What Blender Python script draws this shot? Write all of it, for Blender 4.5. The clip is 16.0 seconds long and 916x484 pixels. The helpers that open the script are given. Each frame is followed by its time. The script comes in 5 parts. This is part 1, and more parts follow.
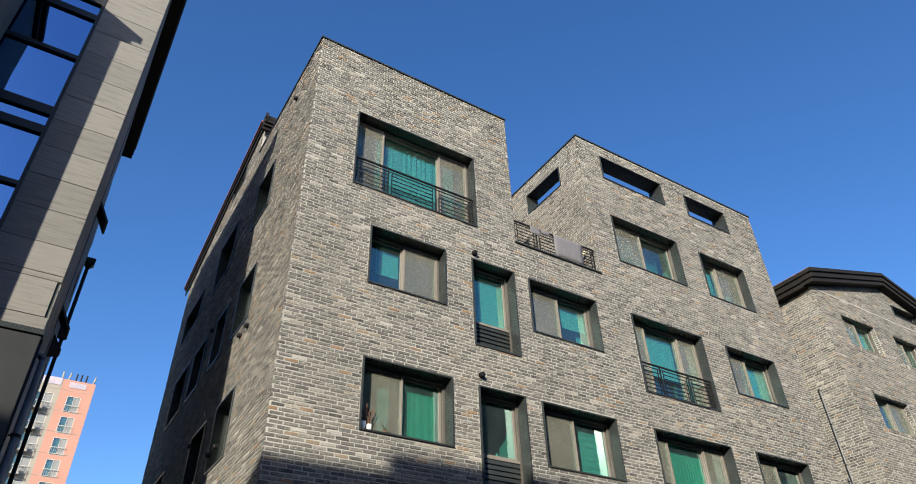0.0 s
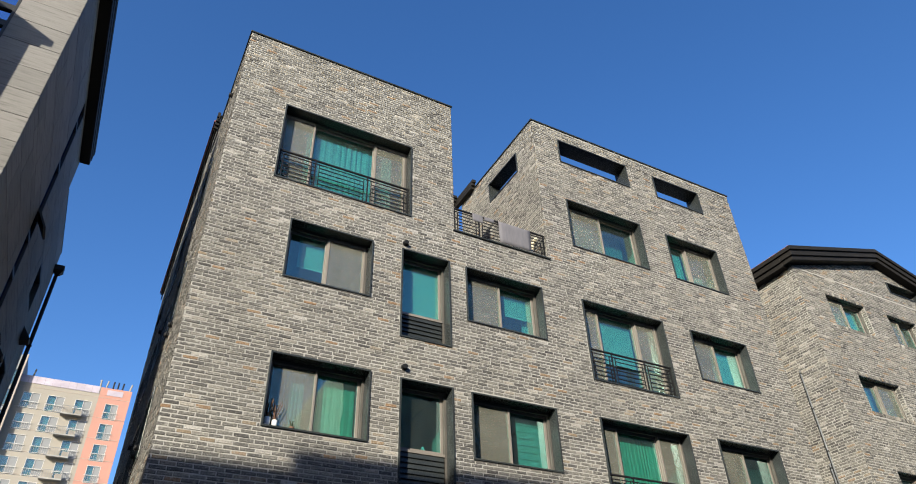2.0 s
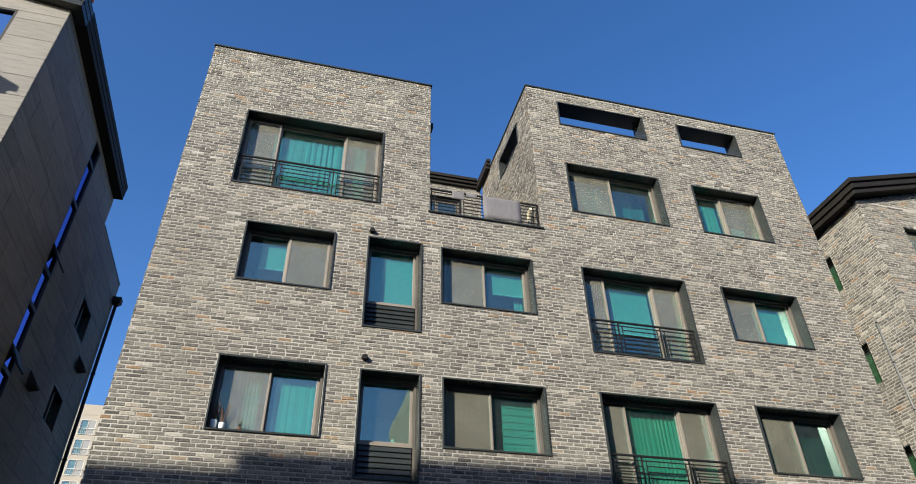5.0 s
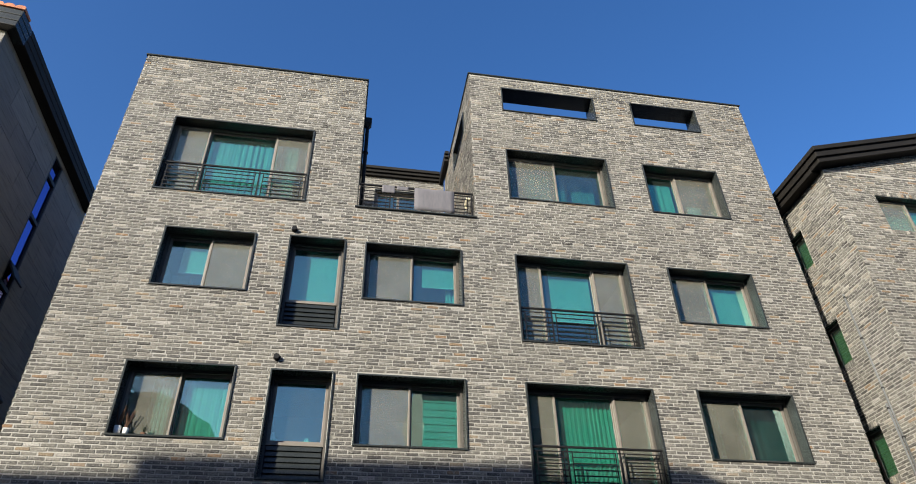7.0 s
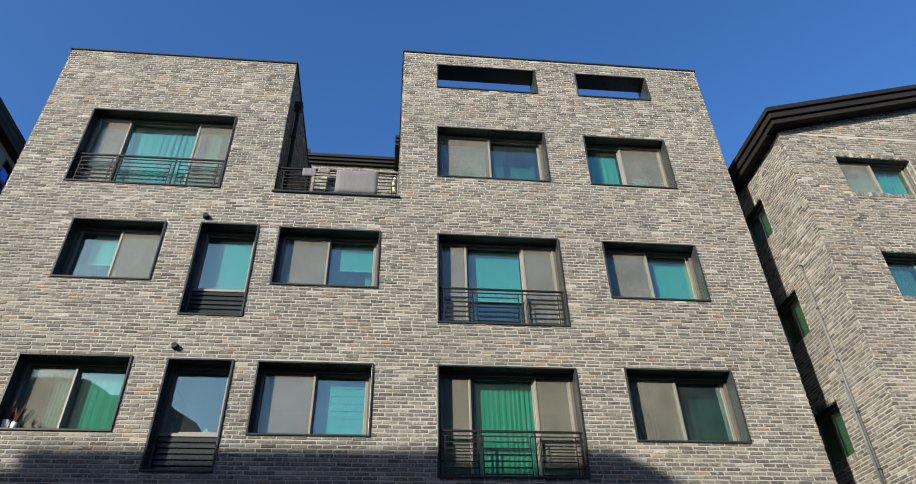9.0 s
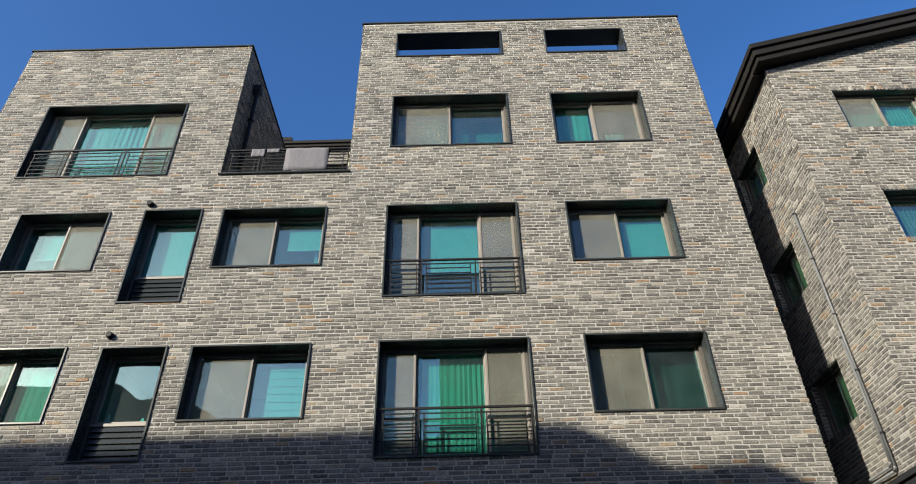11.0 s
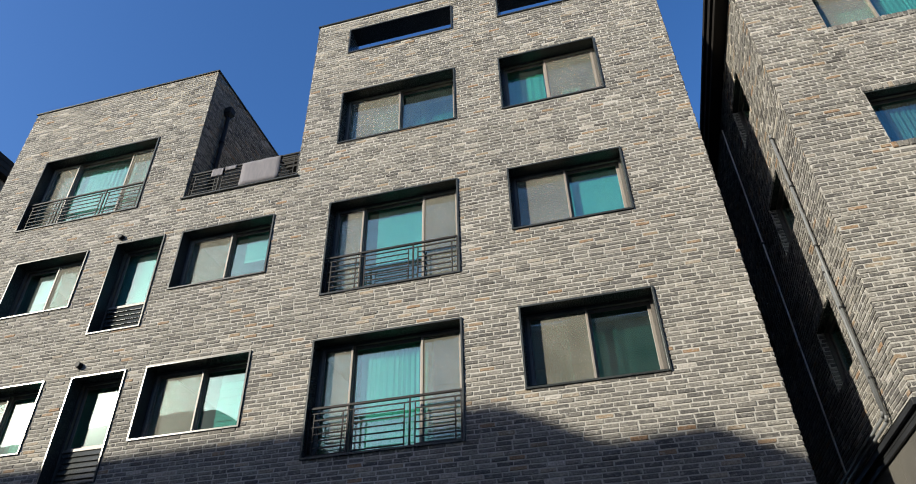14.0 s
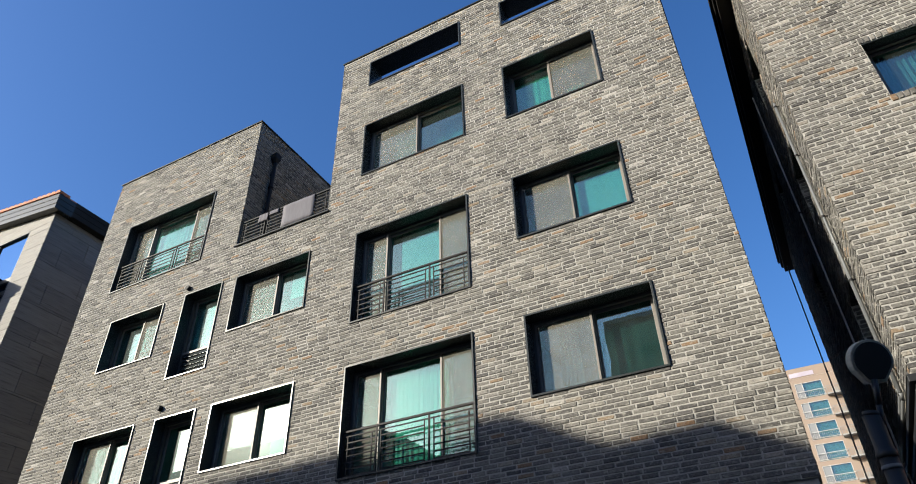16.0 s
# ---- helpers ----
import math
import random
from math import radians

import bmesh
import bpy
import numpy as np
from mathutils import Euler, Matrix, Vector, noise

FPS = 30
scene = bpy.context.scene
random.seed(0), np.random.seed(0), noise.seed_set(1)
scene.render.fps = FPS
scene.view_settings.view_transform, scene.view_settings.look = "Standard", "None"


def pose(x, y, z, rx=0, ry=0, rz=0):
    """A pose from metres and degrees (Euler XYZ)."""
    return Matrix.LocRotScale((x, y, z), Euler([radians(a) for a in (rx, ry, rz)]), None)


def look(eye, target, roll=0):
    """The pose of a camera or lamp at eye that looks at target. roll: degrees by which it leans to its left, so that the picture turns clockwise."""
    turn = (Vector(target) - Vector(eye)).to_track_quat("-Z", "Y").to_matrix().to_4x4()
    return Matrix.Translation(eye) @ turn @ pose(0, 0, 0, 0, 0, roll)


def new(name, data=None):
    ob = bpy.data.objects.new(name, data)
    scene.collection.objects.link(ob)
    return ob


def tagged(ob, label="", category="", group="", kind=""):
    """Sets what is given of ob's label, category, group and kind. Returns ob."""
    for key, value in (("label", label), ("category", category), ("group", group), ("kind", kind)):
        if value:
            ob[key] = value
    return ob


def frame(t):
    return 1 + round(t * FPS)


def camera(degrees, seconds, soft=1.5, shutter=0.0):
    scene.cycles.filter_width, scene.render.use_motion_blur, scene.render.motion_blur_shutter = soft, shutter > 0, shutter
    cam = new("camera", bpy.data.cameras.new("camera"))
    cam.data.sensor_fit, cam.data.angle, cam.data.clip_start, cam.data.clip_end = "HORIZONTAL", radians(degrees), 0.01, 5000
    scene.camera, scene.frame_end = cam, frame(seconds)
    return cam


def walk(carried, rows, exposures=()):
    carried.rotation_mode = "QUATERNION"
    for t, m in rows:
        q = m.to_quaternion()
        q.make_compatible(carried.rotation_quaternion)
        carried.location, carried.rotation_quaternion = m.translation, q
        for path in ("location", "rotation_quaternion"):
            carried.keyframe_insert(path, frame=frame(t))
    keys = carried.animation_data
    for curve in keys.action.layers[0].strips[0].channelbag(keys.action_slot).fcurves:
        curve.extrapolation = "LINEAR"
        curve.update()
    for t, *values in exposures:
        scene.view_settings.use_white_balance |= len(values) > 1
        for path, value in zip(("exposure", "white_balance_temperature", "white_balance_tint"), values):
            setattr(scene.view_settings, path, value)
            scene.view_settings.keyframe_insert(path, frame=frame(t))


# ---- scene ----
cam = camera(67.9, 16.0, soft=1.0)
METRES, EYE, TILT, LEAN, TURN = 17.6, 1.6, 0.0, 0.0, -33.0
ROWS = [
    (0.0, 0.0, 0.0, 0.0, 1.1, 36.46, 1.48),
    (0.5, 0.0282, 0.0034, -0.0013, 2.13, 36.35, 1.5),
    (1.0, 0.0585, 0.0101, -0.0012, 2.59, 36.36, 1.46),
    (1.5, 0.0886, 0.0176, -0.001, 3.52, 36.37, 1.55),
    (2.0, 0.1189, 0.0283, 0.0004, 4.99, 36.39, 1.54),
    (2.5, 0.1494, 0.0369, 0.0014, 6.64, 36.47, 1.43),
    (3.0, 0.1762, 0.0494, 0.0025, 8.62, 36.37, 1.5),
    (3.5, 0.2038, 0.0623, 0.0023, 10.09, 36.49, 1.42),
    (6.0, 0.3419, 0.1437, 0.003, 22.81, 36.59, 1.22),
    (6.5, 0.372, 0.1584, 0.0026, 23.27, 36.64, 1.4),
    (7.0, 0.4027, 0.1729, 0.0035, 23.34, 36.6, 1.2),
    (7.5, 0.4302, 0.1907, 0.0042, 23.86, 36.51, 1.26),
    (8.0, 0.4554, 0.2116, 0.003, 24.18, 36.48, 1.25),
    (8.5, 0.4777, 0.2366, 0.0034, 25.67, 36.41, 1.28),
    (9.0, 0.5018, 0.2605, 0.0032, 27.23, 36.5, 1.24),
    (11.5, 0.5933, 0.3933, 0.0026, 36.1, 36.48, 1.21),
    (12.0, 0.6117, 0.421, 0.0025, 38.55, 36.51, 1.34),
    (12.5, 0.6305, 0.4447, 0.0031, 41.02, 36.58, 1.16),
    (13.0, 0.6494, 0.469, 0.0039, 43.19, 36.55, 1.29),
    (13.5, 0.6722, 0.4886, 0.0043, 45.37, 36.63, 1.32),
    (14.0, 0.6938, 0.5098, 0.0048, 47.93, 36.59, 1.31),
    (14.5, 0.7177, 0.5271, 0.0056, 50.48, 36.61, 1.33),
    (15.0, 0.7371, 0.5467, 0.0054, 53.98, 36.48, 1.29),
    (15.5, 0.7579, 0.5642, 0.0057, 56.88, 36.6, 1.25),
    (16.0, 0.7772, 0.579, 0.0065, 60.93, 36.46, 1.36),
]
walk(cam, [(t, pose(0, 0, EYE, TILT, LEAN, TURN) @ pose(METRES * x, METRES * y, METRES * z, 90 + pitch, roll, yaw)) for t, x, y, z, yaw, pitch, roll in ROWS])

# ---- world, sun, exposure ----
SUN = Vector((-0.667, -0.656, 0.356)).normalized()
world = bpy.data.worlds.new("sky")
scene.world = world
world.use_nodes = True
wn = world.node_tree.nodes
sky = wn.new("ShaderNodeTexSky")
sky.sky_type, sky.sun_disc = "NISHITA", False
sky.sun_elevation = math.asin(SUN.z)
sky.sun_rotation = math.atan2(SUN.x, SUN.y)
sky.altitude, sky.air_density, sky.dust_density, sky.ozone_density = 300, 1.0, 1.5, 3.0
wn["Background"].inputs["Strength"].default_value = 0.122
tune = wn.new("ShaderNodeHueSaturation")
tune.inputs["Saturation"].default_value, tune.inputs["Hue"].default_value = 1.24, 0.509
world.node_tree.links.new(sky.outputs[0], tune.inputs["Color"])
world.node_tree.links.new(tune.outputs[0], wn["Background"].inputs["Color"])

sun_data = bpy.data.lights.new("sun", "SUN")
sun_data.energy, sun_data.angle, sun_data.color = 5.0, radians(0.53), (1.0, 0.935, 0.78)
sun = new("sun", sun_data)
sun.matrix_world = look((0, 0, 60), Vector((0, 0, 60)) - SUN)
scene.view_settings.exposure = 0.93


# ---- materials ----
def node_mat(name):
    m = bpy.data.materials.new(name)
    m.use_nodes = True
    nt = m.node_tree
    return m, nt.nodes, nt.links, nt.nodes["Principled BSDF"]


def ramp_of(nodes, stops):
    r = nodes.new("ShaderNodeValToRGB")
    el = r.color_ramp.elements
    el[0].position, el[0].color = stops[0][0], (*stops[0][1], 1)
    el[1].position, el[1].color = stops[-1][0], (*stops[-1][1], 1)
    for p, c in stops[1:-1]:
        e = el.new(p)
        e.color = (*c, 1)
    return r


def noise_of(nodes, links, coord, scale, detail=4.0, stretch=(1, 1, 1)):
    mp = nodes.new("ShaderNodeMapping")
    mp.inputs["Scale"].default_value = stretch
    links.new(coord, mp.inputs["Vector"])
    n = nodes.new("ShaderNodeTexNoise")
    n.inputs["Scale"].default_value, n.inputs["Detail"].default_value = scale, detail
    links.new(mp.outputs[0], n.inputs["Vector"])
    return n.outputs["Fac"]


def mix_rgb(nodes, links, fac, a, b, blend="MIX"):
    n = nodes.new("ShaderNodeMix")
    n.data_type, n.blend_type = "RGBA", blend
    for i, v in ((0, fac), (6, a), (7, b)):
        if isinstance(v, bpy.types.NodeSocket):
            links.new(v, n.inputs[i])
        else:
            n.inputs[i].default_value = v if i == 0 else (*v, 1)
    return n.outputs[2]


def bump_of(nodes, links, height, strength, distance, target):
    b = nodes.new("ShaderNodeBump")
    b.inputs["Strength"].default_value, b.inputs["Distance"].default_value = strength, distance
    links.new(height, b.inputs["Height"])
    links.new(b.outputs[0], target.inputs["Normal"])


def plain(name, color, rough=0.6, metal=0.0, vary=0.25, big=0.6, fine=30.0, bump=0.0, stretch=(1, 1, 1), gloss=0.5):
    """A surface with variation at a large and a fine scale."""
    m, n, l, p = node_mat(name)
    co = n.new("ShaderNodeNewGeometry").outputs["Position"]
    a = noise_of(n, l, co, big, 5, stretch)
    b = noise_of(n, l, co, fine, 3, stretch)
    lo = tuple(c * (1 - vary) for c in color)
    hi = tuple(min(1, c * (1 + vary)) for c in color)
    r1 = ramp_of(n, [(0.3, lo), (0.7, hi)])
    l.new(a, r1.inputs[0])
    r2 = ramp_of(n, [(0.3, (1 - vary * 0.6,) * 3), (0.7, (1.0,) * 3)])
    l.new(b, r2.inputs[0])
    l.new(mix_rgb(n, l, 1.0, r1.outputs[0], r2.outputs[0], "MULTIPLY"), p.inputs["Base Color"])
    rr = n.new("ShaderNodeMapRange")
    rr.inputs["To Min"].default_value, rr.inputs["To Max"].default_value = rough * 0.85, min(1, rough * 1.15)
    l.new(b, rr.inputs["Value"])
    l.new(rr.outputs[0], p.inputs["Roughness"])
    p.inputs["Metallic"].default_value = metal
    p.inputs["Specular IOR Level"].default_value = gloss
    if bump:
        bump_of(n, l, b, bump, 0.01, p)
    return m


def brick_material():
    m, n, l, p = node_mat("grey_reclaimed_brick")
    geo = n.new("ShaderNodeNewGeometry")
    info = n.new("ShaderNodeObjectInfo")
    add = n.new("ShaderNodeMath")
    add.operation = "ADD"
    l.new(geo.outputs["Random Per Island"], add.inputs[0])
    l.new(info.outputs["Random"], add.inputs[1])
    fr = n.new("ShaderNodeMath")
    fr.operation = "FRACT"
    l.new(add.outputs[0], fr.inputs[0])
    tone = ramp_of(n, [(0.0, (0.053, 0.049, 0.047)), (0.06, (0.072, 0.068, 0.065)), (0.22, (0.097, 0.092, 0.087)), (0.48, (0.123, 0.116, 0.107)), (0.72, (0.150, 0.142, 0.129)),
                       (0.86, (0.182, 0.170, 0.156)), (0.90, (0.227, 0.212, 0.191)), (0.92, (0.201, 0.157, 0.111)), (0.95, (0.206, 0.123, 0.068)),
                       (0.965, (0.242, 0.216, 0.180)), (1.0, (0.338, 0.322, 0.304))])
    l.new(fr.outputs[0], tone.inputs[0])
    co = geo.outputs["Position"]
    grain = ramp_of(n, [(0.3, (0.58, 0.58, 0.58)), (0.72, (1.27, 1.27, 1.24))])
    l.new(noise_of(n, l, co, 38, 6), grain.inputs[0])
    c1 = mix_rgb(n, l, 1.0, tone.outputs[0], grain.outputs[0], "MULTIPLY")
    # lime and old mortar left on the reclaimed bricks
    lime = ramp_of(n, [(0.56, (0, 0, 0)), (0.69, (0.65, 0.65, 0.65))])
    l.new(noise_of(n, l, co, 13, 6, (1, 1, 1.8)), lime.inputs[0])
    c2 = mix_rgb(n, l, lime.outputs[0], c1, (0.32, 0.308, 0.275))
    # small flaked and chalky spots
    spots = ramp_of(n, [(0.62, (0, 0, 0)), (0.69, (0.6, 0.6, 0.6))])
    l.new(noise_of(n, l, co, 48, 3, (0.7, 0.7, 1.2)), spots.inputs[0])
    c2 = mix_rgb(n, l, spots.outputs[0], c2, (0.33, 0.321, 0.295))
    # dark pits and soot in the worn faces
    pits = ramp_of(n, [(0.56, (1, 1, 1)), (0.68, (0.6, 0.6, 0.61))])
    l.new(noise_of(n, l, co, 27, 5, (0.6, 0.6, 1.5)), pits.inputs[0])
    c2 = mix_rgb(n, l, 1.0, c2, pits.outputs[0], "MULTIPLY")
    # broad weathering
    age = ramp_of(n, [(0.3, (0.86, 0.86, 0.87)), (0.7, (1.1, 1.09, 1.06))])
    l.new(noise_of(n, l, co, 0.55, 4), age.inputs[0])
    l.new(mix_rgb(n, l, 1.0, c2, age.outputs[0], "MULTIPLY"), p.inputs["Base Color"])
    p.inputs["Roughness"].default_value = 0.88
    bump_of(n, l, noise_of(n, l, co, 60, 5), 0.6, 0.006, p)
    return m


def stone_material():
    m, n, l, p = node_mat("grey_stone_panel")
    geo = n.new("ShaderNodeNewGeometry")
    info = n.new("ShaderNodeObjectInfo")
    add = n.new("ShaderNodeMath")
    add.operation = "ADD"
    l.new(geo.outputs["Random Per Island"], add.inputs[0])
    l.new(info.outputs["Random"], add.inputs[1])
    fr = n.new("ShaderNodeMath")
    fr.operation = "FRACT"
    l.new(add.outputs[0], fr.inputs[0])
    tone = ramp_of(n, [(0, (0.132, 0.124, 0.114)), (1, (0.170, 0.159, 0.146))])
    l.new(fr.outputs[0], tone.inputs[0])
    co = geo.outputs["Position"]
    vein = ramp_of(n, [(0.30, (0.66, 0.65, 0.64)), (0.45, (0.95, 0.95, 0.95)), (0.7, (1.12, 1.12, 1.12))])
    l.new(noise_of(n, l, co, 3.0, 8, (0.6, 0.6, 9)), vein.inputs[0])
    fine = ramp_of(n, [(0.3, (0.9, 0.9, 0.9)), (0.7, (1.05, 1.05, 1.05))])
    l.new(noise_of(n, l, co, 90, 3), fine.inputs[0])
    c = mix_rgb(n, l, 1.0, tone.outputs[0], vein.outputs[0], "MULTIPLY")
    l.new(mix_rgb(n, l, 1.0, c, fine.outputs[0], "MULTIPLY"), p.inputs["Base Color"])
    p.inputs["Roughness"].default_value = 0.75
    bump_of(n, l, noise_of(n, l, co, 70, 4), 0.25, 0.003, p)
    return m


def glass_material(name, tint, base=0.06, haze=0.03, sheen=(0.95, 1.0, 0.94), dusty=0.016):
    """A tinted pane: clear through, with a mirror gloss that follows Fresnel."""
    m, n, l, p = node_mat(name)
    n.remove(p)
    tr = n.new("ShaderNodeBsdfTransparent")
    tr.inputs["Color"].default_value = (*tint, 1)
    gl = n.new("ShaderNodeBsdfGlossy")
    gl.inputs["Roughness"].default_value = 0.004
    gl.inputs["Color"].default_value = (*sheen, 1)
    lw = n.new("ShaderNodeLayerWeight")
    lw.inputs["Blend"].default_value = 0.5
    p5 = n.new("ShaderNodeMath")
    p5.operation, p5.inputs[1].default_value = "POWER", 4.0
    l.new(lw.outputs["Facing"], p5.inputs[0])
    fz = n.new("ShaderNodeMapRange")
    fz.inputs["To Min"].default_value, fz.inputs["To Max"].default_value = base, 0.95
    l.new(p5.outputs[0], fz.inputs["Value"])
    co = n.new("ShaderNodeNewGeometry").outputs["Position"]
    bump_of(n, l, noise_of(n, l, co, 1.6, 1), 0.04, 0.05, gl)
    mx = n.new("ShaderNodeMixShader")
    l.new(fz.outputs[0], mx.inputs[0])
    l.new(tr.outputs[0], mx.inputs[1])
    l.new(gl.outputs[0], mx.inputs[2])
    # a thin film of dust scatters part of the gloss
    dust = n.new("ShaderNodeBsdfGlossy")
    dust.inputs["Roughness"].default_value = 0.22
    md = n.new("ShaderNodeMixShader")
    md.inputs[0].default_value = dusty
    l.new(mx.outputs[0], md.inputs[1])
    l.new(dust.outputs[0], md.inputs[2])
    film = n.new("ShaderNodeBsdfDiffuse")
    film.inputs["Color"].default_value = (0.6, 0.6, 0.57, 1)
    mf = n.new("ShaderNodeMixShader")
    veil = n.new("ShaderNodeMapRange")
    veil.inputs["To Min"].default_value, veil.inputs["To Max"].default_value = 0.0, haze
    l.new(noise_of(n, l, co, 3.5, 4), veil.inputs["Value"])
    l.new(veil.outputs[0], mf.inputs[0])
    l.new(md.outputs[0], mf.inputs[1])
    l.new(film.outputs[0], mf.inputs[2])
    l.new(mf.outputs[0], n["Material Output"].inputs["Surface"])
    return m


def screen_material():
    """Fine insect mesh, dusty, half see-through."""
    m, n, l, p = node_mat("insect_mesh")
    tr = n.new("ShaderNodeBsdfTransparent")
    co = n.new("ShaderNodeNewGeometry").outputs["Position"]
    dust = ramp_of(n, [(0.3, (0.205, 0.195, 0.155)), (0.7, (0.31, 0.297, 0.245))])
    l.new(noise_of(n, l, co, 2.2, 3), dust.inputs[0])
    l.new(dust.outputs[0], p.inputs["Base Color"])
    p.inputs["Roughness"].default_value = 0.8
    mx = n.new("ShaderNodeMixShader")
    mx.inputs[0].default_value = 0.19
    l.new(tr.outputs[0], mx.inputs[1])
    l.new(p.outputs[0], mx.inputs[2])
    l.new(mx.outputs[0], n["Material Output"].inputs["Surface"])
    return m


def cloth_material(name, color, through_light=0.35):
    m, n, l, p = node_mat(name)
    co = n.new("ShaderNodeNewGeometry").outputs["Position"]
    r = ramp_of(n, [(0.3, tuple(c * 0.85 for c in color)), (0.7, color)])
    l.new(noise_of(n, l, co, 25, 4, (1, 1, 0.2)), r.inputs[0])
    l.new(r.outputs[0], p.inputs["Base Color"])
    p.inputs["Roughness"].default_value = 0.9
    tl = n.new("ShaderNodeBsdfTranslucent")
    l.new(r.outputs[0], tl.inputs["Color"])
    mx = n.new("ShaderNodeMixShader")
    mx.inputs[0].default_value = through_light
    l.new(p.outputs[0], mx.inputs[1])
    l.new(tl.outputs[0], mx.inputs[2])
    l.new(mx.outputs[0], n["Material Output"].inputs["Surface"])
    return m


BRICK = brick_material()
MORTAR = plain("lime_mortar", (0.308, 0.297, 0.274), 0.95, vary=0.15, big=0.8, fine=70, bump=0.5)
STONE = stone_material()
JOINT = plain("dark_joint", (0.06, 0.078, 0.075), 0.9)
CONCRETE = plain("grey_concrete", (0.27, 0.265, 0.255), 0.9, vary=0.2, fine=40, bump=0.3)
METAL = plain("dark_grey_powder_coat", (0.029, 0.033, 0.033), 0.27, 0.0, 0.25, 1.5, 60, gloss=0.28)
EAVE = plain("dark_brown_metal_eaves", (0.017, 0.0155, 0.0145), 0.65, 0.0, 0.2, 0.8, 40, gloss=0.12)
BLACK = plain("black_steel", (0.009, 0.009, 0.01), 0.6, 0.0, 0.2, 2, 50, gloss=0.2)
FRAME = plain("brown_grey_window_frame", (0.17, 0.15, 0.13), 0.5, 0.0, 0.12, 2, 60)
FRAME_TRACK = plain("dark_brown_window_track", (0.085, 0.077, 0.068), 0.5, 0.0, 0.15, 2, 60, gloss=0.35)
FRAME_DARK = plain("black_window_frame", (0.014, 0.015, 0.016), 0.5, 0.0, 0.2, 2, 60, gloss=0.3)
GLASS = glass_material("green_tinted_glass", (0.50, 0.82, 0.79), 0.15, sheen=(0.86, 1.0, 0.94), dusty=0.003)
GLASS_BLUE = glass_material("blue_reflecting_glass", (0.03, 0.05, 0.09), 0.55, 0.004, (0.26, 0.52, 0.9), 0.0)
GLASS_VIOLET = glass_material("violet_blue_coated_glass", (0.03, 0.03, 0.08), 0.4, 0.004, (0.36, 0.38, 0.9), 0.0)
GLASS_FAR = glass_material("far_window_glass", (0.5, 0.75, 0.76), 0.12)
MESH = screen_material()
CURTAIN = cloth_material("pale_curtain", (0.58, 0.62, 0.58))
CURTAIN_GREEN = cloth_material("pale_green_curtain", (0.42, 0.66, 0.50))
BLIND_OLIVE = cloth_material("olive_blind", (0.40, 0.23, 0.09), 0.2)
CURTAIN_GREY = cloth_material("grey_curtain", (0.20, 0.24, 0.25), 0.2)
# cloth nearly black: the dimness behind the glass is put into its colour
CURTAIN_SHADED = cloth_material("dark_grey_green_curtain", (0.05, 0.062, 0.056), 0.15)
BLIND = cloth_material("white_blind", (0.58, 0.60, 0.57), 0.25)
ROOM = plain("room_wall", (0.32, 0.30, 0.27), 0.9, vary=0.12)
TILE = plain("orange_clay_tile", (0.44, 0.15, 0.07), 0.8, vary=0.3, big=2, fine=20, bump=0.3)
TILE_DARK = plain("dark_red_clay_tile", (0.23, 0.06, 0.04), 0.8, vary=0.3, big=2, fine=20, bump=0.3)
FAR_FRAME = plain("pale_aluminium_frame", (0.42, 0.41, 0.40), 0.5, vary=0.1)
TOWEL = cloth_material("grey_lilac_towel", (0.165, 0.158, 0.175), 0.2)
STEEL = plain("grey_galvanised_pipe", (0.12, 0.125, 0.13), 0.5, 0.0, 0.2, 3, 40)
CREAM = plain("cream_enamel", (0.62, 0.55, 0.40), 0.45, vary=0.15)
WHITE = plain("white_enamel", (0.75, 0.74, 0.71), 0.5, vary=0.1)
LAMP_GREY = plain("beige_grey_paint", (0.30, 0.28, 0.23), 0.6)
LEAF = plain("dark_green_leaf", (0.045, 0.06, 0.03), 0.6, vary=0.3)
TWIG = plain("dry_brown_twigs", (0.11, 0.055, 0.03), 0.9)
CLADDING = plain("black_metal_cladding", (0.02, 0.021, 0.023), 0.5, 0.0, 0.25, 1.5, 60, gloss=0.3)
SLAB = plain("grey_granite_slab", (0.082, 0.077, 0.068), 0.7, vary=0.25, big=1.2, fine=60, bump=0.2)
TERRACOTTA = plain("terracotta_panel", (0.36, 0.14, 0.09), 0.8, vary=0.2, big=1.5, fine=30)
ASPHALT = plain("asphalt", (0.05, 0.05, 0.05), 0.95, vary=0.3, big=0.4, fine=50, bump=0.5)
SAND = plain("beige_plaster", (0.21, 0.19, 0.165), 0.9, vary=0.1, big=0.2, fine=8)
PINK = plain("salmon_painted_concrete", (0.375, 0.19, 0.15), 0.85, vary=0.06, big=0.08, fine=2)
CREAM_WALL = plain("cream_painted_concrete", (0.26, 0.237, 0.205), 0.85, vary=0.06, big=0.08, fine=2)
BEIGE_WALL = plain("beige_painted_concrete", (0.32, 0.267, 0.23), 0.85, vary=0.06, big=0.08, fine=2)
GREY_WALL = plain("grey_painted_concrete", (0.196, 0.203, 0.214), 0.85, vary=0.08, big=0.08, fine=2)
OCHRE_WALL = plain("ochre_painted_concrete", (0.50, 0.30, 0.13), 0.85, vary=0.06, big=0.1, fine=2)


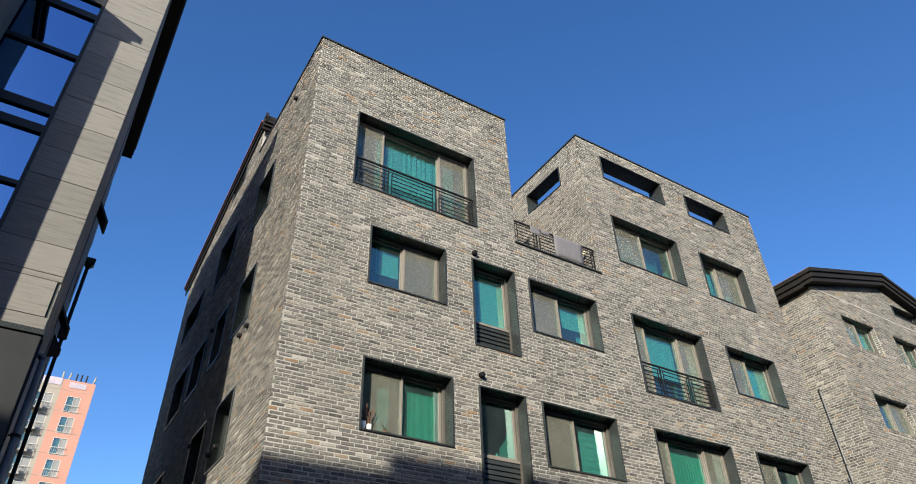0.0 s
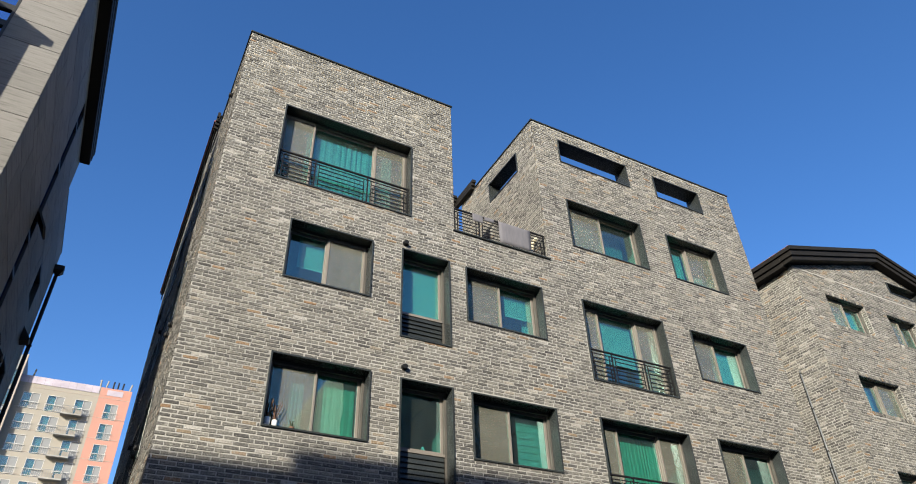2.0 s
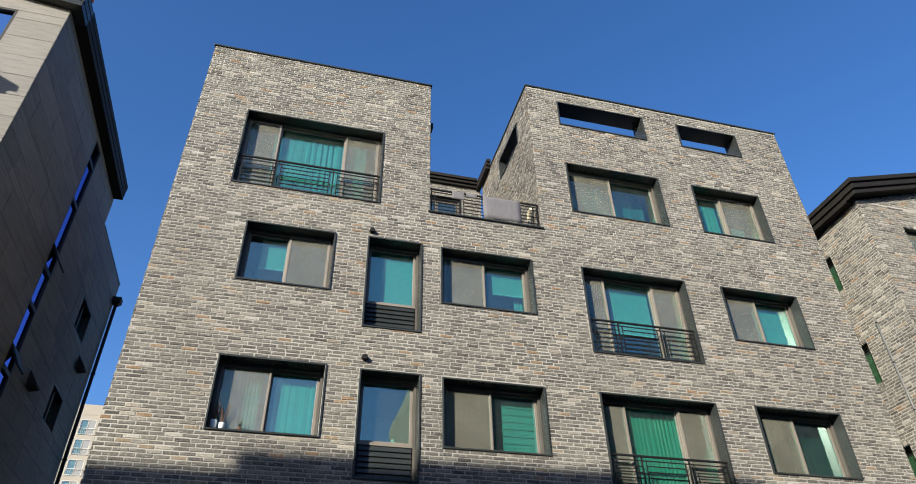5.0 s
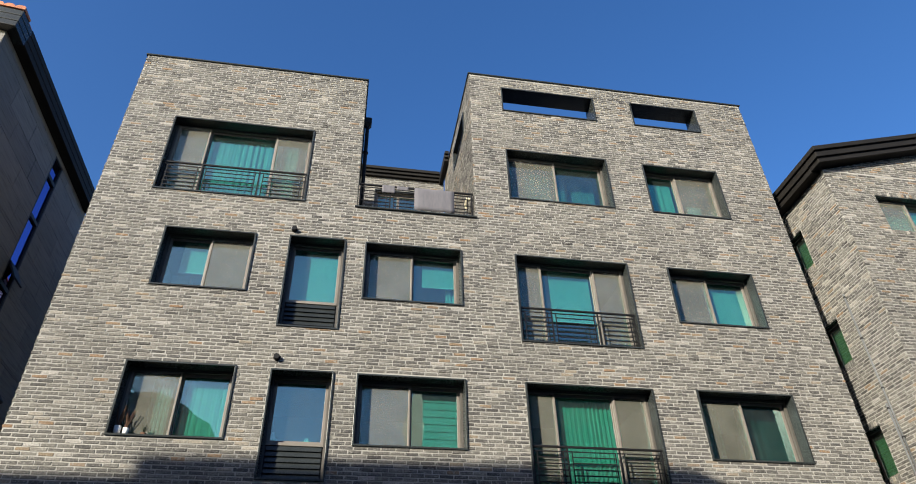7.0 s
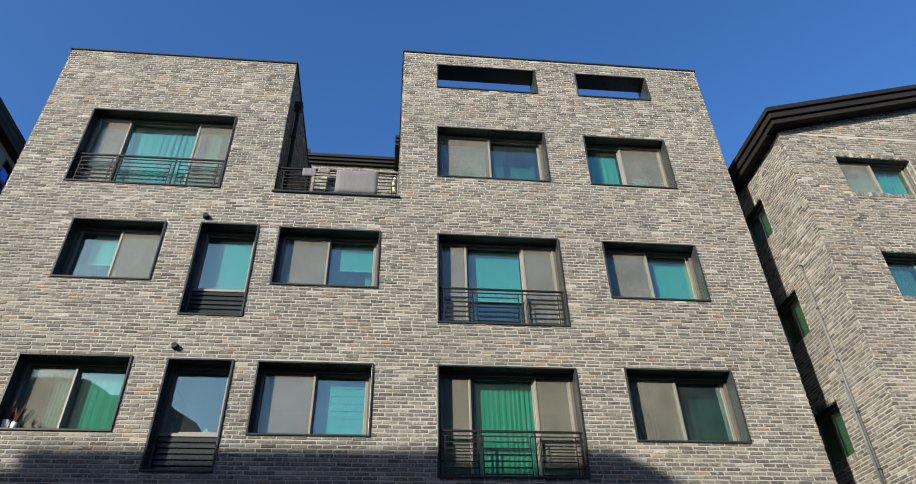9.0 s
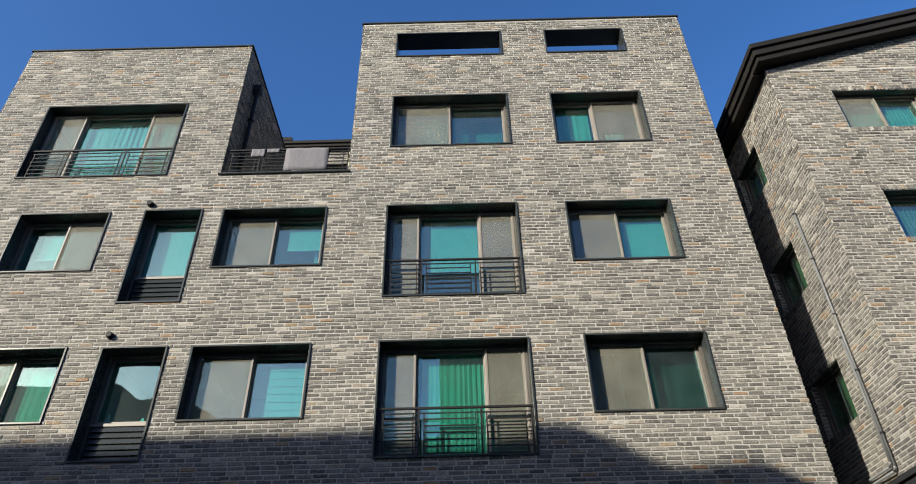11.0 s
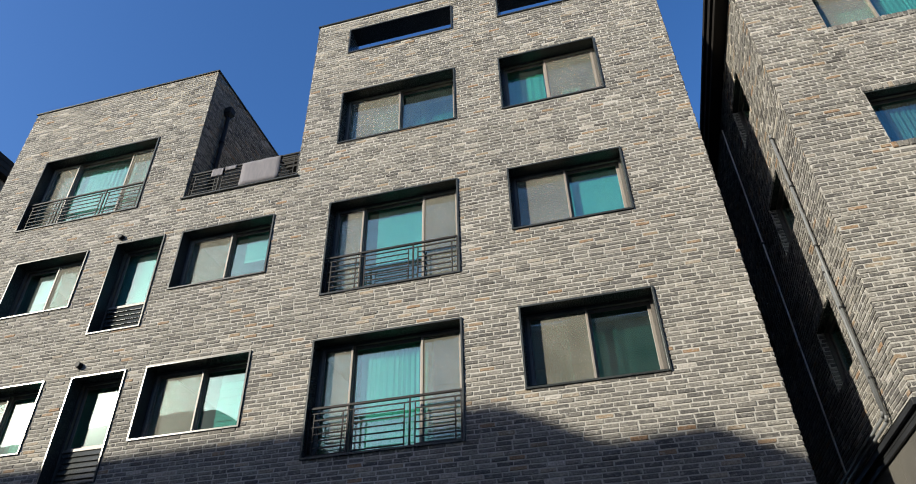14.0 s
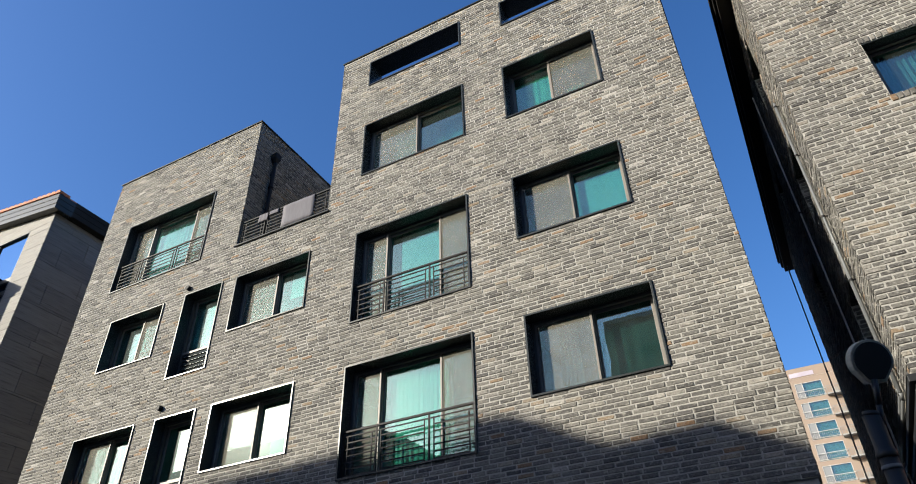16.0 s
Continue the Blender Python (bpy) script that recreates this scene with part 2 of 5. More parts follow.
# ---- building helpers ----
class Geo:
    """Collects boxes, tubes and quads for one mesh."""

    def __init__(self):
        self.v, self.f = [], []

    def quad(self, *pts):
        b = len(self.v)
        self.v += [tuple(p) for p in pts]
        self.f.append(tuple(range(b, b + len(pts))))
        return self

    def box(self, x0, y0, z0, x1, y1, z1):
        b = len(self.v)
        self.v += [(x, y, z) for z in (z0, z1) for x, y in ((x0, y0), (x1, y0), (x1, y1), (x0, y1))]
        self.f += [tuple(b + i for i in q) for q in ((3, 2, 1, 0), (4, 5, 6, 7), (0, 1, 5, 4), (1, 2, 6, 5), (2, 3, 7, 6), (3, 0, 4, 7))]
        return self

    def tube(self, p, q, r, n=10, r2=None):
        p, q = Vector(p), Vector(q)
        d = (q - p).normalized()
        a = d.orthogonal().normalized()
        c = d.cross(a)
        b = len(self.v)
        for o, rr in ((p, r), (q, r if r2 is None else r2)):
            self.v += [tuple(o + rr * (math.cos(t) * a + math.sin(t) * c)) for t in (2 * math.pi * i / n for i in range(n))]
        self.f += [(b + i, b + (i + 1) % n, b + n + (i + 1) % n, b + n + i) for i in range(n)]
        self.f += [tuple(b + i for i in reversed(range(n))), tuple(b + n + i for i in range(n))]
        return self

    def path(self, pts, r, n=8):
        for p, q in zip(pts, pts[1:]):
            self.tube(p, q, r, n)
        return self

    def prism(self, outline, axis, lo, hi):
        """An outline of (a, b) pairs, drawn along axis 'x', 'y' or 'z' from lo to hi."""
        put = {"x": lambda a, b, c: (c, a, b), "y": lambda a, b, c: (a, c, b), "z": lambda a, b, c: (a, b, c)}[axis]
        n, b = len(outline), len(self.v)
        self.v += [put(*p, lo) for p in outline] + [put(*p, hi) for p in outline]
        self.f += [(b + i, b + (i + 1) % n, b + n + (i + 1) % n, b + n + i) for i in range(n)]
        self.f += [tuple(b + i for i in reversed(range(n))), tuple(b + n + i for i in range(n))]
        return self

    def mesh(self, name, material):
        me = bpy.data.meshes.new(name)
        me.from_pydata(self.v, [], self.f)
        bm = bmesh.new()
        bm.from_mesh(me)
        bmesh.ops.remove_doubles(bm, verts=bm.verts, dist=0.00005)
        bmesh.ops.recalc_face_normals(bm, faces=bm.faces)
        bm.to_mesh(me)
        bm.free()
        me.materials.append(material)
        return me


def part(name, geo, material, parent=None, label="", bevel=0.0, smooth=False):
    ob = new(name, geo.mesh(name, material))
    ob.parent = parent
    if label:
        ob["label"] = label
    if bevel:
        mod = ob.modifiers.new("edge", "BEVEL")
        mod.width, mod.segments, mod.limit_method = bevel, 2, "ANGLE"
    if smooth:
        for f in ob.data.polygons:
            f.use_smooth = len(f.vertices) == 4
    return ob


def thing(name, label, category, at=(0, 0, 0), group="", kind=""):
    ob = new(name)
    ob.empty_display_size = 0.2
    ob.location = at
    return tagged(ob, label, category, group, kind)


class Wall:
    """A wall plane: u along it, z up, w outward from its outer face."""

    def __init__(self, origin, along, out):
        self.o, self.a, self.n = Vector(origin), Vector(along), Vector(out)

    def at(self, u, z, w=0.0):
        return self.o + self.a * u + self.n * w + Vector((0, 0, z))

    def slab(self, geo, rects, holes, thick):
        """The solid wall with its openings, as one closed skin."""
        us = sorted({r[i] for r in rects + holes for i in (0, 1)})
        zs = sorted({r[i] for r in rects + holes for i in (2, 3)})
        inside = lambda r, u, z: r[0] < u < r[1] and r[2] < z < r[3]

        def solid(i, j):
            if not (0 <= i < len(us) - 1 and 0 <= j < len(zs) - 1):
                return False
            u, z = (us[i] + us[i + 1]) / 2, (zs[j] + zs[j + 1]) / 2
            return any(inside(r, u, z) for r in rects) and not any(inside(r, u, z) for r in holes)

        for i in range(len(us) - 1):
            for j in range(len(zs) - 1):
                if not solid(i, j):
                    continue
                a, b, c, d = us[i], us[i + 1], zs[j], zs[j + 1]
                at = self.at
                geo.quad(at(a, c), at(b, c), at(b, d), at(a, d))
                geo.quad(at(a, c, -thick), at(a, d, -thick), at(b, d, -thick), at(b, c, -thick))
                for di, dj, p, q in ((-1, 0, (a, c), (a, d)), (1, 0, (b, c), (b, d)), (0, -1, (a, c), (b, c)), (0, 1, (a, d), (b, d))):
                    if not solid(i + di, j + dj):
                        geo.quad(at(*p), at(*q), at(*q, -thick), at(*p, -thick))
        return geo


PITCH, COURSE, JOINT_W = 0.227, 0.0668, 0.0172


def spans(rects, holes, z):
    """The solid stretches of a wall at height z."""
    out = []
    for r in rects:
        if not r[2] <= z < r[3]:
            continue
        cuts = sorted((h[0], h[1]) for h in holes if h[2] <= z < h[3] and h[1] > r[0] and h[0] < r[1])
        a = r[0]
        for h0, h1 in cuts:
            if h0 > a:
                out.append((a, h0))
            a = max(a, h1)
        if a < r[1]:
            out.append((a, r[1]))
    out.sort()
    joined = []
    for a, b in out:
        if joined and a - joined[-1][1] < 0.01:
            joined[-1] = (joined[-1][0], b)
        else:
            joined.append((a, b))
    return joined


def brick_cells(rects, holes, rng, top=None, shift=0.0):
    """Cells of a running bond: u0, u1, z0, z1 of every brick."""
    z_low, z_high = min(r[2] for r in rects), max(r[3] for r in rects)
    k = 0
    while z_low + (k + 1) * COURSE <= z_high + 0.02:
        z0 = z_low + k * COURSE
        zm = z0 + COURSE / 2
        for a, b in spans(rects, holes, zm):
            if top:
                a, b = top(zm, a, b)
                if b - a < 0.05:
                    continue
            u = math.floor(a / PITCH) * PITCH - PITCH + (k % 2) * PITCH / 2 + shift + rng.uniform(-0.012, 0.012)
            while u < b:
                nxt = u + PITCH + rng.uniform(-0.014, 0.014)
                u0, u1 = max(u, a), min(nxt, b)
                if u1 - u0 > 0.04:
                    yield u0 + JOINT_W / 2, u1 - JOINT_W / 2, z0 + JOINT_W / 2 + rng.uniform(-0.002, 0.002), z0 + COURSE - JOINT_W / 2 + rng.uniform(-0.002, 0.002)
                u = nxt
        k += 1


def brick_block(geo, wall, u0, u1, z0, z1, rng, proud=0.007):
    """One worn brick: a block with uneven, slightly rounded-off front edges."""
    b = len(geo.v)
    w = proud + rng.uniform(-0.003, 0.004)
    j = lambda s: rng.uniform(-s, s)
    e = 0.006
    ring = [(uu + j(0.006), zz + j(0.004)) for uu, zz in ((u0, z0), (u1, z0), (u1, z1), (u0, z1))]
    um, zm = (u0 + u1) / 2, (z0 + z1) / 2
    for uu, zz in ring:
        geo.v.append(tuple(wall.at(uu, zz, -0.02)))
    for uu, zz in ring:
        geo.v.append(tuple(wall.at(uu, zz, w - e * 0.8)))
    for uu, zz in ring:
        geo.v.append(tuple(wall.at(uu + math.copysign(e, um - uu) + j(0.002), zz + math.copysign(e * 0.7, zm - zz) + j(0.0015), w + j(0.002))))
    for i in range(4):
        n = (i + 1) % 4
        geo.f += [(b + i, b + n, b + 4 + n, b + 4 + i), (b + 4 + i, b + 4 + n, b + 8 + n, b + 8 + i)]
    geo.f.append((b + 8, b + 9, b + 10, b + 11))


def fast_part(name, geo, material, parent, label="", kind=""):
    """A large joined mesh, taken as it is."""
    me = bpy.data.meshes.new(name)
    me.from_pydata(geo.v, [], geo.f)
    me.materials.append(material)
    ob = new(name, me)
    ob.parent = parent
    return tagged(ob, label, kind=kind)


LATE = []  # brickwork is laid at the end of the file


def lay_bricks(wall_ob, wall, rects, holes, seed, pick=None, top=None, shift=0.0, label="weathered grey reclaimed bricks in running bond"):
    LATE.append((wall_ob, wall, rects, holes, seed, pick, top, shift, label))


# ---- windows ----
def pleats(u0, u1, z0, z1, depth=0.022, step=0.06, seed=0):
    """A hanging cloth in the xz plane (y is depth), folded."""
    rng = random.Random(seed)
    g = Geo()
    n = max(4, int((u1 - u0) / (step / 9)))
    ph = rng.uniform(0, 6)
    cols = []
    for i in range(n + 1):
        u = u0 + (u1 - u0) * i / n
        y = depth * (0.75 * math.sin(2 * math.pi * u / step + ph + 1.3 * math.sin(u * 7.3 + ph) + 0.7 * math.sin(u * 17.0 + 2 * ph))
                     + 0.35 * math.sin(2 * math.pi * u / (step * 0.43) + 2.1 * ph)) * (0.65 + 0.35 * math.sin(u * 4.1 + ph))
        cols.append((u, y))
    for k in range(6):
        za, zb = z0 + (z1 - z0) * k / 6, z0 + (z1 - z0) * (k + 1) / 6
        for (ua, ya), (ub, yb) in zip(cols, cols[1:]):
            sa, sb = 1.15 - 0.3 * k / 6, 1.15 - 0.3 * (k + 1) / 6
            g.quad((ua, ya * sa, za), (ub, yb * sa, za), (ub, yb * sb, zb), (ua, ya * sb, zb))
    return g


def leaf(win, x0, x1, z0, z1, y, stile=0.05, glass=None, lit=FRAME):
    """One sash: a frame of four bars with its pane."""
    g = Geo()
    g.box(x0, y, z0, x0 + stile, y + 0.04, z1).box(x1 - stile, y, z0, x1, y + 0.04, z1)
    g.box(x0 + stile, y + 0.002, z0, x1 - stile, y + 0.038, z0 + stile).box(x0 + stile, y + 0.002, z1 - stile, x1 - stile, y + 0.038, z1)
    part("sash", g, lit, win, bevel=0.004)
    part("pane", Geo().box(x0 + stile, y + 0.016, z0 + stile, x1 - stile, y + 0.024, z1 - stile), glass or GLASS, win)


def mesh_leaf(win, x0, x1, z0, z1, y):
    g = Geo()
    s = 0.032
    g.box(x0, y, z0, x0 + s, y + 0.02, z1).box(x1 - s, y, z0, x1, y + 0.02, z1)
    g.box(x0 + s, y + 0.001, z0, x1 - s, y + 0.019, z0 + s).box(x0 + s, y + 0.001, z1 - s, x1 - s, y + 0.019, z1)
    part("screen_frame", g, FRAME, win, bevel=0.003)
    part("insect_screen", Geo().box(x0 + s, y + 0.008, z0 + s, x1 - s, y + 0.011, z1 - s), MESH, win, "dusty beige insect mesh")


def surround(win, x0, x1, z0, z1, depth, lip=0.045, proud=0.03):
    """The folded metal box that lines the opening, with a thin lip on the wall."""
    g = Geo()
    t = 0.03
    ring = ((x0, z0), (x1, z0), (x1, z1), (x0, z1))
    inn = ((x0 + t, z0 + t), (x1 - t, z0 + t), (x1 - t, z1 - t), (x0 + t, z1 - t))
    for i in range(4):
        n = (i + 1) % 4
        a, b, c, d = ring[i], ring[n], inn[n], inn[i]
        g.quad((a[0], -proud, a[1]), (b[0], -proud, b[1]), (c[0], -proud, c[1]), (d[0], -proud, d[1]))
        g.quad((a[0], -proud, a[1]), (b[0], -proud, b[1]), (b[0], depth, b[1]), (a[0], depth, a[1]))
        g.quad((d[0], -proud, d[1]), (c[0], -proud, c[1]), (c[0], depth, c[1]), (d[0], depth, d[1]))
        g.quad((a[0], depth, a[1]), (b[0], depth, b[1]), (c[0], depth, c[1]), (d[0], depth, d[1]))
    part("surround", g, METAL, win, "dark grey folded metal surround", bevel=0.003)


def room_box(win, x0, x1, z0, z1, y0, deep=2.2):
    g = Geo()
    a, b, c, d, e, f = x0 - 0.25, x1 + 0.25, z0 - 0.4, z1 + 0.2, y0, y0 + deep
    g.quad((a, e, c), (a, f, c), (a, f, d), (a, e, d)).quad((b, e, c), (b, e, d), (b, f, d), (b, f, c))
    g.quad((a, f, c), (b, f, c), (b, f, d), (a, f, d)).quad((a, e, c), (b, e, c), (b, f, c), (a, f, c))
    g.quad((a, e, d), (a, f, d), (b, f, d), (b, e, d))
    part("room_wall", g, ROOM, win, "dim plain room behind the glass")


def window(parent, m, w, h, leaves, depth=0.21, lined=True, louvre=0.0, name="window", deep_room=2.2):
    """A window whose lower left outer corner is at m; x runs right, y inward. leaves: (from, to, kind) in parts of the width."""
    win = new(name)
    win.empty_display_size = 0.2
    win.parent, win.matrix_basis = parent, m
    if lined:
        surround(win, 0, w, 0, h, depth + 0.10)
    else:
        # unlined heads: a dark plate added where the soffit lies in shade
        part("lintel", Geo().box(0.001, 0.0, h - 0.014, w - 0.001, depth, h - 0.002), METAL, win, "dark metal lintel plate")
    t = 0.032 if lined else 0.0
    x0, x1, z0, z1 = t, w - t, t, h - t
    # outer frame: two tracks with a groove between them
    g = Geo()
    s = 0.04
    for ya, yb, q in ((0.0, 0.048, s), (0.048, 0.066, s * 0.45), (0.066, 0.12, s)):
        a, b = depth + ya, depth + yb
        g.box(x0, a, z0, x0 + q, b, z1).box(x1 - q, a, z0, x1, b, z1)
        g.box(x0 + q, a, z0, x1 - q, b, z0 + q).box(x0 + q, a, z1 - q, x1 - q, b, z1)
    part("window_frame", g, FRAME_TRACK, win, "dark brown outer window frame with tracks")
    zl = z0 + s
    if louvre:
        top = z0 + louvre
        part("louvre_back", Geo().box(x0 + s, depth + 0.05, zl, x1 - s, depth + 0.07, top), FRAME_DARK, win)
        part("transom", Geo().box(x0 + s, depth - 0.005, top, x1 - s, depth + 0.1, top + 0.05), FRAME, win, bevel=0.004)
        n = 6
        step = (top - zl) / n
        for i in range(n):
            zz = zl + step * i
            g = Geo().prism([(depth - 0.012, zz + 0.006), (depth + 0.012, zz + step - 0.006), (depth + 0.03, zz + step - 0.006), (depth + 0.006, zz + 0.006)], "x", x0 + s + 0.02, x1 - s - 0.02)
            part("louvre_slat", g, METAL, win, bevel=0.003)
        zl = top + 0.05
    wi = x1 - x0 - 2 * s
    for k, (a, b, kind) in enumerate(leaves):
        xa, xb = x0 + s + wi * a, x0 + s + wi * b
        yy = depth + (0.02 if "s" in kind else 0.065)
        leaf(win, xa - (0.015 if a > 0 else 0), xb + (0.015 if b < 1 else 0), zl, z1 - s, yy, glass=GLASS, lit=FRAME if "d" not in kind else FRAME_DARK)
        if "s" in kind:
            mesh_leaf(win, xa, xb, zl, z1 - s, depth - 0.006)
    room_box(win, 0, w, 0, h, depth + 0.13, deep_room)
    return win


def curtain(m, u0, u1, z0, z1, label, seed=0, group="curtains in the flats", material=None, step=0.066, depth=0.022):
    ob = part("curtain", pleats(u0, u1, z0, z1, depth, step, seed), material or CURTAIN)
    ob.matrix_basis = m
    for f in ob.data.polygons:
        f.use_smooth = True
    return tagged(ob, label, "curtain", group)


def roller_blind(m, u0, u1, z0, z1, label, material=None):
    ob = thing("roller_blind", label, "blind", group="blinds in the flats")
    ob.matrix_basis = m
    part("fabric", Geo().box(u0, 0, z0, u1, 0.004, z1), material or BLIND, ob)
    part("bottom_bar", Geo().box(u0, -0.008, z0 - 0.02, u1, 0.012, z0), WHITE, ob)
    part("roll", Geo().tube((u0, 0.02, z1), (u1, 0.02, z1), 0.025), BLIND, ob)
    return ob


def slat_blind(m, u0, u1, z0, z1, label, pitch=0.13, material=None):
    ob = thing("roman_blind", label, "blind", group="blinds in the flats")
    ob.matrix_basis = m
    n = int((z1 - z0) / pitch)
    for i in range(n):
        a = z0 + pitch * i
        part("fold", Geo().prism([(-0.014, a - 0.004), (0.0, a + pitch), (0.004, a + pitch), (-0.010, a - 0.004)], "x", u0, u1), material or BLIND, ob)
    return ob


def railing(m, w, h, label, seed=0):
    """A black steel guard: top rail, double posts and stepped groups of bars."""
    ob = thing("window_railing", label, "railing", group="window guards on the brick facade")
    ob.matrix_basis = m
    r = 0.009
    part("top_rail", Geo().box(0.0, -0.018, h - 0.034, w, 0.018, h), BLACK, ob, bevel=0.004)
    p = [0.035, 0.27 * w, 0.665 * w, w - 0.035]
    for x in p:
        part("post", Geo().box(x - 0.012, -0.012, 0.0, x + 0.012, 0.012, h - 0.03), BLACK, ob)
    inner = [p[0] + 0.07, p[1] - 0.08, p[1] + 0.08, p[2] - 0.08, p[2] + 0.08, p[3] - 0.09]
    zt = h * 0.86
    for x in inner:
        part("post", Geo().box(x - 0.008, -0.008, 0.0, x + 0.008, 0.008, zt), BLACK, ob)
    for a, b in ((p[0], p[1]), (p[1], p[2]), (p[2], p[3])):
        part("bar", Geo().box(a, -r, zt, b, r, zt + 0.016), BLACK, ob)
    for i in range(6):
        z = 0.03 + i * (zt - 0.03) / 6
        part("bar", Geo().box(inner[0] if i % 2 else p[0], -r * 0.7, z, p[1], r * 0.7, z + 0.018), BLACK, ob)
        part("bar", Geo().box(inner[2], -r * 0.7, z + 0.01, inner[3], r * 0.7, z + 0.028), BLACK, ob)
        part("bar", Geo().box(inner[4], -r * 0.7, z, p[3] if i % 2 else inner[5], r * 0.7, z + 0.018), BLACK, ob)
    return ob


def downpipe(pts, r, label, brackets=(), material=None, hopper=None, out=(-1, 0, 0)):
    base = thing("downpipe", label, "pipe")
    part("pipe", Geo().path(pts, r, 12), material or STEEL, base, smooth=True)
    o = Vector(out)
    for b in brackets:
        b = Vector(b)
        part("bracket", Geo().tube(b + Vector((0, 0, -0.015)), b + Vector((0, 0, 0.015)), r * 1.35, 12).tube(b, b - o * (r + 0.05), 0.008, 6), BLACK, base)
    if hopper:
        x, y, z, s = hopper
        g = Geo()
        b = len(g.v)
        g.v += [(x + dx * s, y + dy * s, z + 0.28) for dx, dy in ((-1, -1), (1, -1), (1, 1), (-1, 1))]
        g.v += [(x + dx * s, y + dy * s, z + 0.12) for dx, dy in ((-1, -1), (1, -1), (1, 1), (-1, 1))]
        g.v += [(x + dx * s * 0.4, y + dy * s * 0.4, z) for dx, dy in ((-1, -1), (1, -1), (1, 1), (-1, 1))]
        for k in (0, 4):
            g.f += [(b + k + i, b + k + (i + 1) % 4, b + k + 4 + (i + 1) % 4, b + k + 4 + i) for i in range(4)]
        g.f += [(b, b + 1, b + 2, b + 3), (b + 8, b + 9, b + 10, b + 11)]
        part("hopper", g, material or STEEL, base, bevel=0.01)
    return base


def vent_cap(at, out, label="round black vent cap on the brick wall"):
    ob = thing("vent_cap", label, "vent", group="vent caps on the brick walls")
    a, o = Vector(at), Vector(out)
    part("collar", Geo().tube(a, a + o * 0.02, 0.058, 16), BLACK, ob, smooth=True)
    part("hood", Geo().tube(a + o * 0.02, a + o * 0.075, 0.052, 16, 0.046), BLACK, ob, smooth=True)
    return ob


# ---- ground ----
ground = part("ground", Geo().box(-900, -900, -0.3, 900, 900, 0.0), ASPHALT)
tagged(ground, "worn dark grey asphalt ground of the street", "ground", kind="structure")

def gable_pieces(axis, lo, hi, a0, a1, base, top, hole):
    """A wall piece under a sloping line with one opening, as four solid pieces. top: points (a, z) of the line, from a0 to a1."""
    def at(a):
        for (p, zp), (q, zq) in zip(top, top[1:]):
            if p <= a <= q:
                return zp + (zq - zp) * (a - p) / (q - p)

    def line(p, q):
        return [(p, at(p))] + [t for t in top if p < t[0] < q] + [(q, at(q))]

    h0, h1, z0, z1 = hole
    g = Geo()
    for p, q, b in ((a0, h0, base), (h1, a1, base), (h0, h1, z1)):
        g.prism([(p, b), (q, b)] + list(reversed(line(p, q))), axis, lo, hi)
    g.prism([(h0, base), (h1, base), (h1, z0), (h0, z0)], axis, lo, hi)
    return g


# ---- brick apartment house ----
FY, AX0, AX1, TX0, TX1, BX1 = 9.32, 2.70, 7.54, 7.54, 9.96, 17.05
A_TOP, B_TOP, T_TOP, BASE = 14.14, 14.83, 10.33, 3.9
house = thing("brick_apartment_house", "grey reclaimed brick apartment house with dark metal-lined windows", "building", (9.9, 14, 0))


def into(parent_at, ob):
    """Hang a world-placed object under a thing without moving it."""
    ob.matrix_parent_inverse = Matrix.Translation(Vector(parent_at)).inverted()
    return ob


def hpart(*a, **k):
    ob = part(*a, **k)
    ob.parent = house
    return into((9.9, 14, 0), ob)


front = Wall((0, FY, 0), (1, 0, 0), (0, -1, 0))
front_rects = [(AX0, AX1, BASE, A_TOP), (TX0, TX1, BASE, T_TOP), (TX1, BX1, BASE, B_TOP)]
# name: x0, x1, z0, z1, leaves, louvre
WINDOWS = {
    "w41": (3.67, 6.53, 10.36, 12.33, [(0, 0.24, "s"), (0.24, 0.74, "g"), (0.74, 1, "s")], 0),
    "w31": (4.11, 5.75, 8.21, 9.49, [(0, 0.5, "g"), (0.5, 1, "s")], 0),
    "w32": (6.35, 7.41, 7.55, 9.51, [(0, 1, "g")], 0.58),
    "w33": (7.77, 9.65, 8.21, 9.49, [(0, 0.5, "s"), (0.5, 1, "g")], 0),
    "w21": (4.12, 5.84, 5.52, 6.77, [(0, 0.5, "s"), (0.5, 1, "g")], 0),
    "w22": (6.38, 7.42, 4.93, 6.75, [(0, 1, "g")], 0.58),
    "w23": (7.79, 9.66, 5.50, 6.74, [(0, 0.5, "s"), (0.5, 1, "g")], 0),
    "w44": (10.71, 13.06, 10.95, 12.39, [(0, 0.5, "s"), (0.5, 1, "g")], 0),
    "w45": (13.92, 15.77, 10.94, 12.36, [(0, 0.46, "g"), (0.46, 1, "s")], 0),
    "w34": (10.71, 13.06, 7.55, 9.49, [(0, 0.23, "s"), (0.23, 0.72, "g"), (0.72, 1, "s")], 0),
    "w35": (13.91, 15.80, 8.18, 9.48, [(0, 0.5, "s"), (0.5, 1, "g")], 0),
    "w24": (10.70, 13.06, 4.89, 6.75, [(0, 0.23, "s"), (0.23, 0.72, "g"), (0.72, 1, "s")], 0),
    "w25": (13.90, 15.81, 5.49, 6.78, [(0, 0.5, "s"), (0.5, 1, "g")], 0),
}
